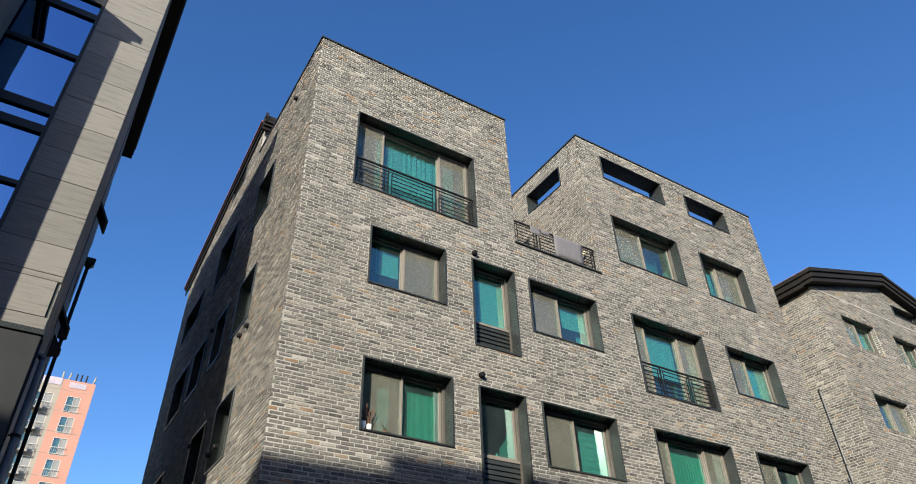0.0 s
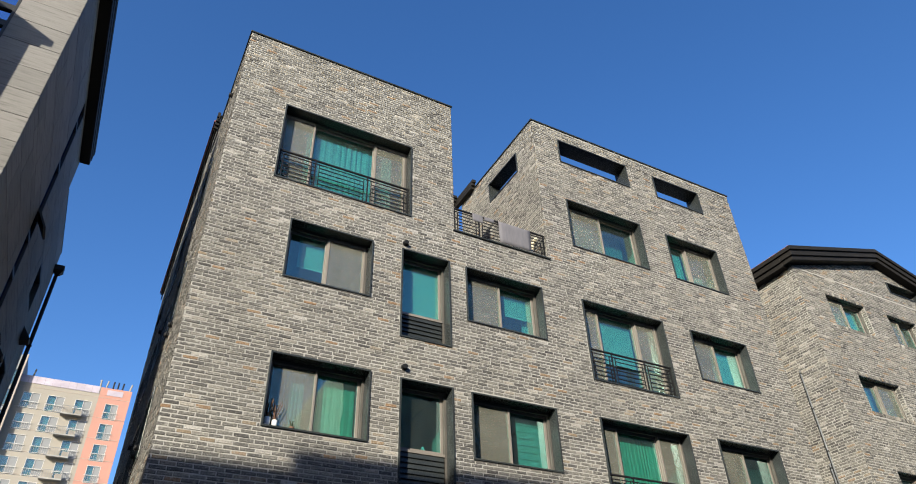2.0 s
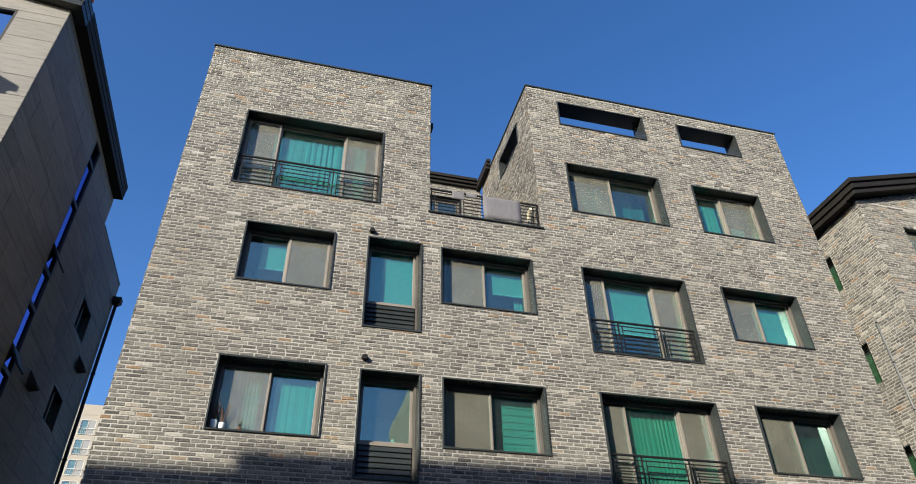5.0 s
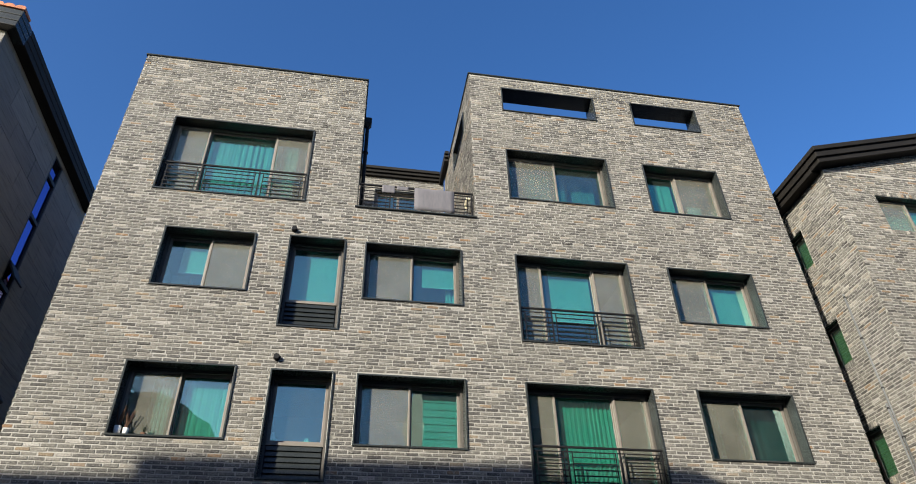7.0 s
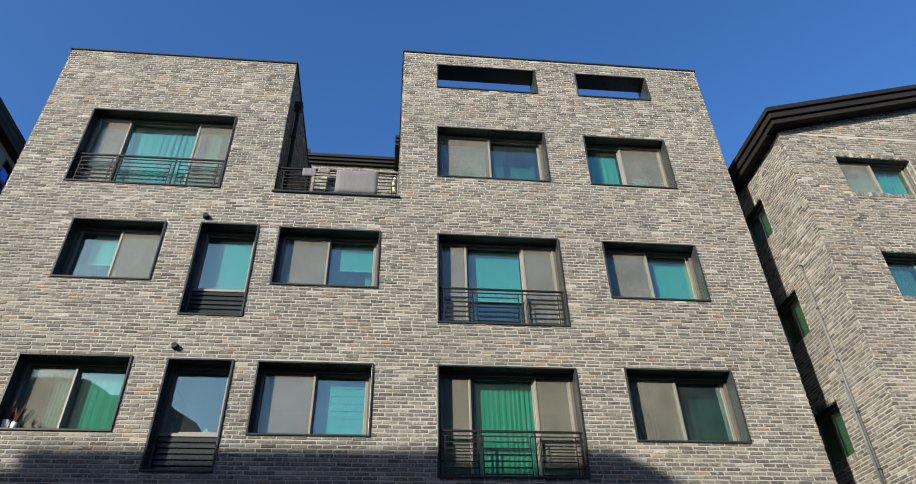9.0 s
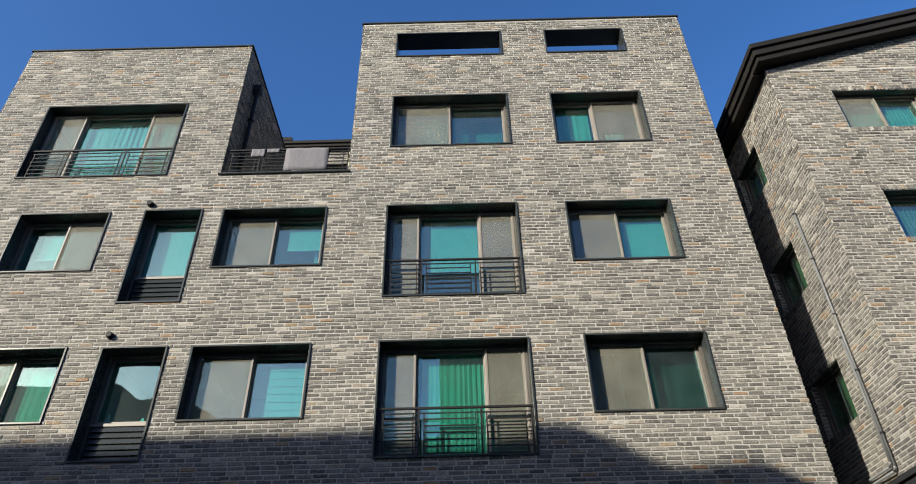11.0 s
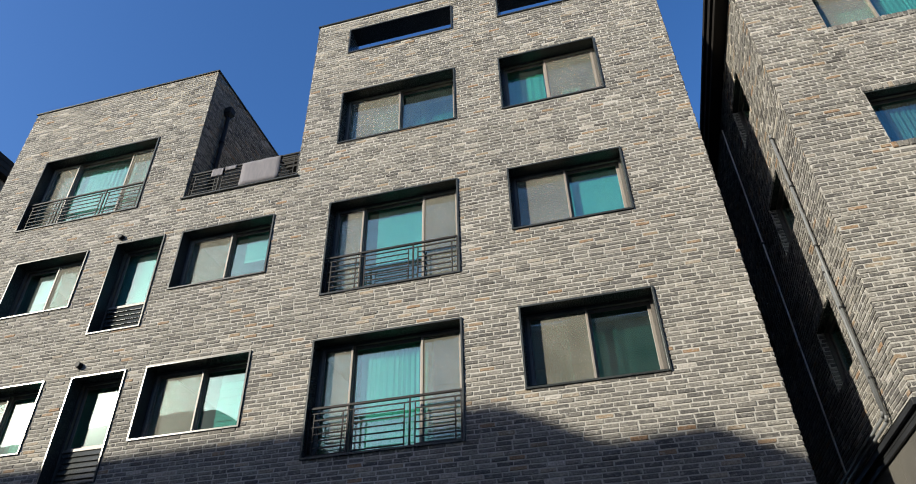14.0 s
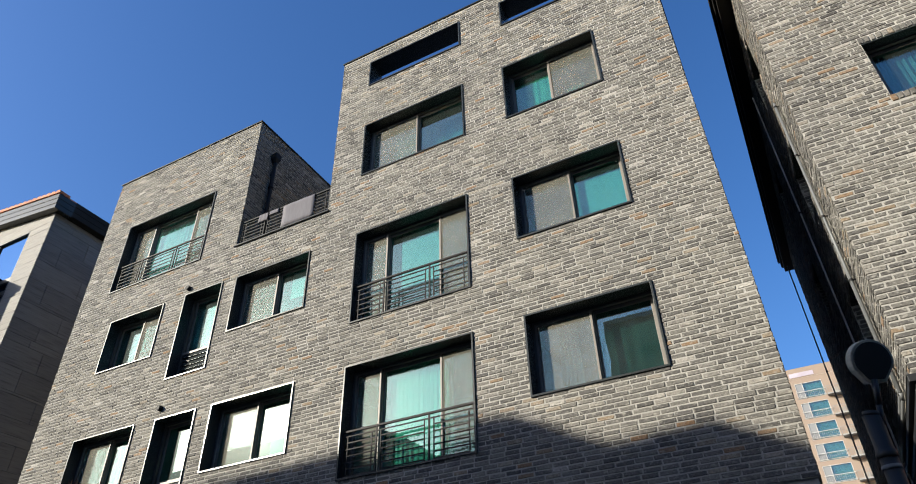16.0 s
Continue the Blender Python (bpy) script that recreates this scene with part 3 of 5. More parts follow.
SLOTS = [(10.72, 13.04, 13.65, 14.45), (13.99, 15.73, 13.66, 14.45)]
front_holes = [v[:4] for v in WINDOWS.values()] + SLOTS
wall_front = hpart("wall", front.slab(Geo(), front_rects, front_holes, 0.30), MORTAR, label="front wall of grey brick laid in pale mortar")
PICK = lambda u, z: u > 12.9 and 4.25 < z < 5.5
e = 0.019
lay_bricks(wall_front, front, [(AX0 - e, AX1 + e, BASE, A_TOP), (AX1 + e, TX1 - e, BASE, T_TOP), (TX1 - e, BX1 + e, BASE, B_TOP)], front_holes, 11, PICK)

# left flank of the house, with the roofed rear part
BACK = 20.0
flank = Wall((AX0, 0, 0), (0, -1, 0), (-1, 0, 0))
side_win = [(11.55, 12.7, 11.0, 12.32), (11.55, 12.62, 8.22, 9.5), (11.5, 12.6, 5.53, 6.8), (14.2, 15.75, 11.0, 12.4), (13.4, 14.3, 8.25, 9.5), (13.3, 14.4, 5.6, 6.8),
            (15.1, 16.2, 8.25, 9.5), (16.7, 18.2, 8.25, 9.55), (17.0, 18.9, 10.95, 11.9), (16.7, 18.2, 5.6, 6.8), (14.7, 15.85, 14.15, 14.72)]
flip = lambda r: (-r[1], -r[0], r[2], r[3])
flank_rects = [flip((FY + 0.30, 13.5, BASE, A_TOP)), flip((13.5, BACK, BASE, 13.55))]
flank_holes = [flip(r) for r in side_win[:-1]]
wall_flank = hpart("wall", flank.slab(Geo(), flank_rects, flank_holes, 0.30), MORTAR, label="side wall of grey brick")
gable = gable_pieces("x", AX0, AX0 + 0.3, 13.5, BACK, 13.55, [(13.5, 15.02), (BACK, 13.6)], side_win[-1])
wall_gable = hpart("wall", gable, MORTAR, label="sloping top of the side wall")
lay_bricks(wall_flank, flank, [flip((FY, 13.5, BASE, A_TOP)), flip((13.5, BACK, BASE, 13.55))], flank_holes, 12)
lay_bricks(wall_gable, flank, [flip((13.5, BACK, 13.55, 15.02))], [flip(side_win[-1])], 13,
           top=lambda z, a, b: (max(a, -(13.5 + (15.02 - z) / 1.42 * (BACK - 13.5))), b))

# recessed roof terrace walls
wall_a = Wall((AX1, 0, 0), (0, 1, 0), (1, 0, 0))
ra = [(FY + 0.30, 13.0, T_TOP - 0.1, A_TOP)]
wall_terrace_a = hpart("wall", wall_a.slab(Geo(), ra, [], 0.30), MORTAR, label="shaded brick wall beside the roof terrace")
lay_bricks(wall_terrace_a, wall_a, [(FY, 13.0, T_TOP - 0.05, A_TOP)], [], 14)
wall_b = Wall((TX1, 0, 0), (0, -1, 0), (-1, 0, 0))
rb = [flip((FY + 0.30, 13.2, T_TOP - 0.1, B_TOP))]
slot_b = (10.12, 11.58, 13.66, 14.34)
wall_terrace_b = hpart("wall", wall_b.slab(Geo(), rb, [flip(slot_b)], 0.30), MORTAR, label="sunlit brick wall beside the roof terrace")
lay_bricks(wall_terrace_b, wall_b, [flip((FY, 13.2, T_TOP - 0.05, B_TOP))], [flip(slot_b)], 15)
TERR_WIN = (7.98, 9.35, 12.35, 14.38)
wall_back = Wall((0, 13.4, 0), (1, 0, 0), (0, -1, 0))
wall_terrace_back = hpart("wall", wall_back.slab(Geo(), [(AX1, TX1, T_TOP - 0.1, 14.96)], [TERR_WIN], 0.3), MORTAR, label="brick back wall of the roof terrace")
lay_bricks(wall_terrace_back, wall_back, [(AX1, TX1, T_TOP - 0.05, 14.9)], [TERR_WIN], 16)
flank_r = Wall((BX1, 0, 0), (0, 1, 0), (1, 0, 0))
wall_right = hpart("wall", flank_r.slab(Geo(), [(FY + 0.30, BACK, BASE, B_TOP)], [], 0.3), MORTAR, label="side wall of grey brick in the alley")
lay_bricks(wall_right, flank_r, [(FY, BACK, BASE, B_TOP)], [], 17)
hpart("wall", Geo().box(AX0, BACK - 0.3, BASE, BX1, BACK, 13.7), MORTAR, label="rear wall")
hpart("wall", Geo().box(AX0 + 0.02, FY + 0.02, 0, BX1 - 0.02, BACK, BASE), CONCRETE, label="plain ground floor of grey concrete")
hpart("roof", Geo().box(AX0 + 0.3, FY + 0.3, 12.9, AX1 - 0.3, 13.2, 13.1).box(TX1 + 0.3, FY + 0.3, 12.95, BX1 - 0.3, 13.2, 13.15), CONCRETE, label="flat roof deck behind the parapet")
hpart("terrace_floor", Geo().box(AX1, FY + 0.3, T_TOP - 0.2, TX1, 13.2, T_TOP - 0.05), CONCRETE)
# copings
cop = lambda x0, y0, x1, y1, z: hpart("coping", Geo().box(x0, y0, z, x1, y1, z + 0.035), METAL, label="thin dark metal coping", bevel=0.006)
cop(AX0 - 0.035, FY - 0.035, AX1 + 0.035, FY + 0.33, A_TOP)
cop(AX0 - 0.035, FY + 0.334, AX0 + 0.33, 13.5, A_TOP)
cop(AX1 - 0.33, FY + 0.334, AX1 + 0.035, 13.0, A_TOP)
cop(TX1 - 0.035, FY - 0.035, BX1 + 0.035, FY + 0.33, B_TOP)
cop(TX1 - 0.035, FY + 0.334, TX1 + 0.33, 13.2, B_TOP)
cop(BX1 - 0.33, FY + 0.334, BX1 + 0.035, BACK, B_TOP)
cop(AX1 - 0.03, FY - 0.045, TX1 + 0.03, FY + 0.33, T_TOP)
# shed roof of the rear part: moulded eaves and clay tiles
rise = lambda y: 15.36 - (y - 13.0) * 0.217
for x0, x1, y0 in ((AX0 - 0.06, AX1 - 0.1, 13.25), (AX1 - 0.1, TX1 + 0.1, 14.5)):
    hpart("roof", Geo().prism([(y0, rise(y0)), (BACK + 0.3, rise(BACK + 0.3)), (BACK + 0.3, rise(BACK + 0.3) - 0.12), (y0, rise(y0) - 0.12)], "x", x0, x1), EAVE, label="dark roof deck")
for dz, dx, hh in ((-0.13, -0.09, 0.16), (-0.30, -0.05, 0.17)):
    hpart("verge", Geo().prism([(13.2, rise(13.2) + dz + hh), (BACK + 0.35, rise(BACK + 0.35) + dz + hh), (BACK + 0.35, rise(BACK + 0.35) + dz), (13.2, rise(13.2) + dz)], "x", AX0 + dx, AX0 - 0.02),
          EAVE, label="dark moulded metal verge")
for y0, z0, z1 in ((13.20, 15.02, 15.12), (13.25, 14.93, 15.02), (13.31, 14.84, 14.93)):
    hpart("eave", Geo().box(AX0 - 0.1, y0, z0, TX1 - 0.14, 13.39, z1), EAVE, label="dark stepped metal eaves", bevel=0.01)
    hpart("eave", Geo().box(TX1 - 0.14, y0 - 0.95, z0 - 0.07, TX1 - 0.02, 13.39, z1 - 0.07), EAVE, bevel=0.01)
for i in range(21):
    y = 13.5 + i * 0.33
    g = Geo().prism([(AX0 - 0.125, -0.04)] + [(AX0 - 0.125 + 0.075 * (1 - math.cos(a)), 0.045 * math.sin(a)) for a in [math.pi * k / 6 for k in range(7)]] + [(AX0 + 0.025, -0.04)], "y", 0.0, 0.36)
    ob = hpart("roof_tile", g, TILE_DARK)
    ob.matrix_basis = Matrix.Translation((0, y, rise(y) + 0.035)) @ Matrix.Rotation(-math.atan(0.217), 4, "X")

# front windows and what hangs in them
WIN = {}
for i, (k, (x0, x1, z0, z1, lv, lou)) in enumerate(WINDOWS.items()):
    WIN[k] = window(house, Matrix.Translation((x0 - 9.9, FY - 14, z0)), x1 - x0, z1 - z0, lv, louvre=lou, name="window")
for x0, x1, z0, z1 in SLOTS:
    o = new("parapet_opening")
    o.parent, o.location = house, (x0 - 9.9, FY - 14, z0)
    surround(o, 0, x1 - x0, 0, z1 - z0, 0.42)
window(house, Matrix.Translation((TERR_WIN[0] - 9.9, 13.4 - 14, TERR_WIN[2])), TERR_WIN[1] - TERR_WIN[0], TERR_WIN[3] - TERR_WIN[2], [(0, 0.5, "g"), (0.5, 1, "g")], depth=0.05)
o = new("parapet_opening")
o.parent = house
o.matrix_basis = Matrix.Translation((TX1 - 9.9, slot_b[1] - 14, slot_b[2])) @ Matrix.Rotation(radians(-90), 4, "Z")
surround(o, 0, slot_b[1] - slot_b[0], 0, slot_b[3] - slot_b[2], 0.36)
for r in side_win:
    window(house, Matrix.Translation((AX0 - 9.9, r[1] - 14, r[2])) @ Matrix.Rotation(radians(-90), 4, "Z"), r[1] - r[0], r[3] - r[2], [(0, 0.5, "g"), (0.5, 1, "s")], deep_room=1.2)


def inside(k, y=0.18):
    return Matrix.Translation((WINDOWS[k][0], FY + 0.21 + y, WINDOWS[k][2]))


curtain(inside("w41"), 0.62, 2.55, 0.05, 1.80, "pale curtain in broad pleats drawn across a wide window", 1, step=0.135)
curtain(inside("w21"), 0.95, 1.60, 0.04, 1.15, "pale green curtain gathered at one side of a window", 2, material=CURTAIN_GREEN, step=0.12, depth=0.014)
curtain(inside("w21", 0.22), 0.40, 0.72, 0.04, 1.15, "narrow pale curtain behind an insect screen", 7)
curtain(inside("w45"), 0.06, 0.80, 0.04, 1.2, "pale green curtain hanging in an upper window", 3, material=CURTAIN_GREEN, step=0.2)
curtain(inside("w45"), 1.1, 1.45, 0.04, 0.6, "short pale curtain behind an insect screen", 8)
curtain(inside("w24"), 0.66, 1.80, 0.04, 1.75, "long pale green gathered curtain behind tall glass", 4, material=CURTAIN_GREEN, step=0.085, depth=0.014)
roller_blind(inside("w35"), 0.95, 2.06, 0.06, 1.2, "pale roller blind drawn down in a small window")
curtain(inside("w33", 0.3), 1.62, 1.80, 0.04, 1.2, "pale curtain pushed to the edge of a window", 6)
roller_blind(inside("w31"), 0.32, 0.80, 0.55, 1.2, "white roller blind lowered half way")
roller_blind(inside("w33"), 1.15, 1.80, 0.62, 1.2, "white roller blind lowered half way")
roller_blind(inside("w34"), 0.78, 1.62, 0.72, 1.85, "white roller blind lowered over tall glass")
roller_blind(inside("w32", 0.15), 0.06, 1.0, 0.64, 1.88, "white roller blind lowered in a narrow window")
curtain(inside("w44", 0.5), 1.2, 2.25, 0.04, 1.4, "grey curtain drawn behind an upper window", 9, step=0.3, material=CURTAIN_GREY)
curtain(inside("w25", 0.3), 0.95, 2.08, 0.04, 1.2, "dark grey-green curtain hanging in a shaded window", 10, step=0.4, material=CURTAIN_SHADED)
curtain(inside("w25", 0.34), 0.3, 0.62, 0.04, 1.2, "pale curtain behind an insect screen", 12)
slat_blind(inside("w23"), 1.17, 1.80, 0.05, 1.18, "pale roman blind with broad folds")
slat_blind(inside("w44", 0.25), 0.1, 1.1, 0.05, 1.38, "grey slatted blind behind an insect screen", material=CURTAIN_GREY)

for k in ("w41", "w34", "w24"):
    x0, x1, z0, z1 = WINDOWS[k][:4]
    railing(Matrix.Translation((x0 + 0.022, FY + 0.05, z0 + 0.03)), x1 - x0 - 0.044, 0.74, "black steel window guard with stepped bars")

# terrace railing, towels and equipment
terr = railing(Matrix.Translation((AX1 + 0.02, FY + 0.06, T_TOP + 0.04)), TX1 - AX1 - 0.04, 0.66, "black steel railing of the roof terrace")
terr.name = "terrace_railing"


def towel(x0, x1, drop, label, seed):
    rng = random.Random(seed)
    g = Geo()
    zt = T_TOP + 0.71
    n = 8
    prof = [(0.03, -0.35 * drop)] + [(0.03, -0.02), (0.0, 0.008), (-0.03, -0.02)] + [(-0.034 - 0.004 * math.sin(i * 1.3 + seed), -drop * i / 6) for i in range(1, 7)]
    for i in range(n):
        a, b = x0 + (x1 - x0) * i / n, x0 + (x1 - x0) * (i + 1) / n
        wa, wb = 0.006 * math.sin(i * 1.9 + seed), 0.006 * math.sin((i + 1) * 1.9 + seed)
        for (ya, za), (yb, zb) in zip(prof, prof[1:]):
            g.quad((a, FY + 0.06 + ya + wa, zt + za), (b, FY + 0.06 + ya + wb, zt + za), (b, FY + 0.06 + yb + wb, zt + zb), (a, FY + 0.06 + yb + wa, zt + zb))
    ob = part("towel", g, TOWEL, smooth=True)
    mod = ob.modifiers.new("thickness", "SOLIDIFY")
    mod.thickness = 0.008
    return tagged(ob, label, "towel", "towels on the terrace railing")


towel(8.70, 9.53, 0.60, "large grey-lilac towel hung over the terrace railing", 1)
towel(8.03, 8.29, 0.22, "small grey towel hung over the terrace railing", 2)
towel(8.33, 8.57, 0.12, "folded grey cloth over the terrace railing", 3)
flue = thing("boiler_flue", "cream bent flue pipe on the terrace wall", "pipe", (9.86, 9.75, T_TOP - 0.05))
part("stem", Geo().path([(0, 0, 0), (0, 0, 0.62), (-0.01, -0.02, 0.70)], 0.03, 10), CREAM, flue, smooth=True)
part("elbow", Geo().path([(-0.01, -0.02, 0.70), (0.0, -0.08, 0.77), (0.02, -0.16, 0.80)], 0.042, 10), CREAM, flue, smooth=True)

downpipe([(AX1 + 0.09, 9.9, 13.2), (AX1 + 0.09, 9.9, T_TOP - 0.04)], 0.045, "black downpipe on the shaded terrace wall", [(AX1 + 0.09, 9.9, 12.4), (AX1 + 0.09, 9.9, 11.3)], BLACK,
         (AX1 + 0.09, 9.9, 13.18, 0.09), (1, 0, 0))
for at in ((6.42, FY - 0.01, 9.64), (6.45, FY - 0.01, 6.95)):
    vent_cap(at, (0, -1, 0))
vent_cap((AX0 - 0.01, 10.6, 13.4), (-1, 0, 0))
for y, z in ((11.38, 7.95), (11.82, 7.95), (12.05, 5.87), (12.5, 5.87), (14.6, 9.4), (14.45, 6.65)):
    vent_cap((AX0 - 0.01, y, z), (-1, 0, 0))


# pots with dry twigs on the sill, paper and bottle in the narrow window
def pot(x, y, z, s, label, seed):
    rng = random.Random(seed)
    ob = thing("plant_pot", label, "plant", (x, y, z), "pots on the window ledge")
    g = Geo().tube((0, 0, 0), (0, 0, 0.13 * s), 0.035 * s, 14, 0.042 * s)
    part("pot", g, WHITE, ob, smooth=True)
    for i in range(11):
        a, l = rng.uniform(0, 6.28), rng.uniform(0.14, 0.3) * s
        p = [(0, 0, 0.12 * s)]
        for k in range(4):
            q = p[-1]
            p.append((q[0] + math.cos(a) * 0.018 + rng.uniform(-0.012, 0.012), q[1] + math.sin(a) * 0.012, q[2] + l / 4))
        part("twig", Geo().path(p, 0.006, 5), TWIG, ob)
    return ob


pot(4.24, FY + 0.13, 5.555, 1.25, "white pot with dry brown twigs on the window ledge", 1)
pot(4.36, FY + 0.14, 5.555, 1.05, "small white pot with dry twigs on the window ledge", 2)
plant = thing("potted_plant", "small spiky dark plant in a clay pot on the window ledge", "plant", (4.63, FY + 0.13, 5.555), "pots on the window ledge")
part("pot", Geo().tube((0, 0, 0), (0, 0, 0.07), 0.032, 14, 0.045), TWIG, plant, "brown clay pot", smooth=True)
rl = random.Random(9)
for i in range(13):
    a, reach, rise_l = 2.4 * i, rl.uniform(0.05, 0.13), rl.uniform(0.08, 0.2)
    dx, dy = math.cos(a), math.sin(a) * 0.6
    g = Geo()
    for k in range(3):
        p, q = k / 3, (k + 1) / 3
        wp, wq = 0.011 * (1 - p), 0.011 * (1 - q)
        zp, zq = 0.065 + rise_l * (1.6 * p - 0.6 * p * p), 0.065 + rise_l * (1.6 * q - 0.6 * q * q)
        g.quad((dx * reach * p - dy * wp, dy * reach * p + dx * wp, zp), (dx * reach * p + dy * wp, dy * reach * p - dx * wp, zp),
               (dx * reach * q + dy * wq, dy * reach * q - dx * wq, zq), (dx * reach * q - dy * wq, dy * reach * q + dx * wq, zq + 0.001))
    part("leaf", g, LEAF, plant)
paper = part("paper_sheet", Geo().prism([(0, 0), (0.2, 0.03), (0.13, 0.2), (0.1, 0.2)], "y", 0, 0.003), WHITE)
paper.location = (6.95, FY + 0.5, 5.585)
tagged(paper, "white sheet of paper standing behind the glass", "paper")
bottle = thing("bottle", "pale bottle standing behind the glass", "bottle", (6.52, FY + 0.52, 5.585))
part("body", Geo().tube((0, 0, 0), (0, 0, 0.2), 0.04, 14), WHITE, bottle, smooth=True)
part("neck", Geo().tube((0, 0, 0.2), (0, 0, 0.28), 0.03, 12, 0.014), WHITE, bottle, smooth=True)
shelf = part("window_shelf", Geo().box(6.42, FY + 0.44, 5.55, 7.38, FY + 0.70, 5.58), WHITE)
tagged(shelf, "white inner window ledge", "shelf")

# ---- neighbouring gabled brick house ----
CX, CY, CB, CRX, CRZ = 18.17, 8.80, 19.4, 22.43, 13.62
cat = (22, 14, 0)
chouse = thing("gabled_brick_house", "grey brick house with dark moulded eaves and a clay tile roof", "building", cat)


def cpart(*a, **k):
    ob = part(*a, **k)
    ob.parent = chouse
    return into(cat, ob)


cfront = Wall((0, CY, 0), (1, 0, 0), (0, -1, 0))
CWIN = [(19.25, 20.95, 10.65, 11.65), (19.25, 20.95, 8.13, 9.13), (19.25, 20.95, 5.6, 6.6), (22.0, 23.4, 10.65, 11.65), (22.0, 23.4, 8.13, 9.13), (22.8, 24.4, 12.62, 13.03)]
CTOP = 12.30
CBASE = 4.58
crects = [(CX, 27.0, CBASE, CTOP)]
cwall = cpart("wall", cfront.slab(Geo(), crects, CWIN[:5], 0.25), MORTAR, label="front wall of grey brick")
slope_c = (CRZ - CTOP) / (CRX - CX)
cgable = cpart("wall", gable_pieces("y", CY, CY + 0.25, CX, 27.0, CTOP, [(CX, CTOP), (CRX, CRZ), (27.0, CTOP)], CWIN[5]), MORTAR, label="gable of grey brick")
soldiers = [(a - 0.02, b + 0.02, d, d + 0.11) for a, b, c, d in CWIN[:5]] + [(a - 0.02, b + 0.02, c - 0.11, c) for a, b, c, d in CWIN[:5]]
lay_bricks(cwall, cfront, [(CX - e, 27.0, CBASE, CTOP)], CWIN[:5] + soldiers, 21, lambda u, z: u < 19.2 and 8.2 < z < 12.3)
lay_bricks(cgable, cfront, [(CX, 27.0, CTOP, CRZ)], [CWIN[5]], 22,
           top=lambda z, a, b: (max(a, CX + (z - CTOP) / slope_c), min(b, 27.0 - (z - CTOP) / (CRZ - CTOP) * (27.0 - CRX))))
cside = Wall((CX, 0, 0), (0, -1, 0), (-1, 0, 0))
CS = [(10.13, 11.2, 10.55, 11.53), (10.13, 11.2, 8.08, 9.07), (10.13, 11.2, 5.66, 6.64), (14.0, 15.0, 8.17, 9.17), (14.0, 15.0, 10.62, 11.6)]
csr = [flip((CY + 0.25, CB, CBASE, CTOP + 0.1))]
csh = [flip(r) for r in CS]
cwall_s = cpart("wall", cside.slab(Geo(), csr, csh, 0.25), MORTAR, label="side wall of grey brick along the alley")
soldiers_s = [(a - 0.02, b + 0.02, d, d + 0.11) for a, b, c, d in csh] + [(a - 0.02, b + 0.02, c - 0.11, c) for a, b, c, d in csh]
lay_bricks(cwall_s, cside, [flip((CY, CB, CBASE, CTOP + 0.1))], csh + soldiers_s, 23, lambda u, z: u > -10.2 and 4.2 < z < 9.2)
cpart("wall", Geo().box(CX + 0.03, CY + 0.03, 0, 27, CB, CBASE - 0.01), JOINT, label="ground floor wall behind the stone slabs")
for z0, z1, d in ((4.50, 4.58, 0.06), (4.36, 4.43, 0.04), (4.43, 4.50, 0.015)):
    cpart("trim", Geo().box(CX - d, CY - d, z0, 27, CY + 0.03, z1 - 0.002).box(CX - d, CY + 0.03, z0, CX + 0.03, CB, z1 - 0.002), CLADDING, label="black metal trim between brick and stone", bevel=0.004)
for i in range(9):
    for k in range(5):
        y0, z0 = CY + i * 1.18, 0.02 + k * 0.87
        cpart("stone_slab", Geo().box(CX - 0.004, y0 + 0.005, z0, CX + 0.032, y0 + 1.172, z0 + 0.86), SLAB)
shop = thing("shop_window", "black-framed shop window filled with a terracotta panel", "window", (CX - 0.03, CY - 0.06, 0.4))
part("frame", Geo().box(0, 0, 0, 0.09, 0.08, 3.95).box(2.5, 0, 0, 2.59, 0.08, 3.95).box(0.09, 0, 3.86, 2.5, 0.08, 3.95).box(0.09, 0, 0, 2.5, 0.08, 0.09), CLADDING, shop, bevel=0.006)
part("inner_frame", Geo().box(0.10, 0.03, 0.1, 0.15, 0.075, 3.85).box(2.44, 0.03, 0.1, 2.49, 0.075, 3.85).box(0.15, 0.03, 3.79, 2.44, 0.075, 3.85), METAL, shop)
part("panel", Geo().box(0.15, 0.072, 0.1, 2.44, 0.082, 3.79), TERRACOTTA, shop, "terracotta panel")
cpart("wall", Geo().box(CX + 0.25, CB - 0.25, CBASE, 27, CB, CTOP).box(26.75, CY + 0.25, CBASE, 27, CB - 0.25, CTOP), MORTAR, label="rear walls")
for r in CWIN[:5]:
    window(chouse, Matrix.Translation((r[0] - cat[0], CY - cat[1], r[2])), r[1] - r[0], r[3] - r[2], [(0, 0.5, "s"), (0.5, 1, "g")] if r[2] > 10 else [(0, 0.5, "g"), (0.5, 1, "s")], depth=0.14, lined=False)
r = CWIN[5]
window(chouse, Matrix.Translation((r[0] - cat[0], CY - cat[1], r[2])), r[1] - r[0], r[3] - r[2], [(0, 0.5, "d"), (0.5, 1, "d")], depth=0.14)
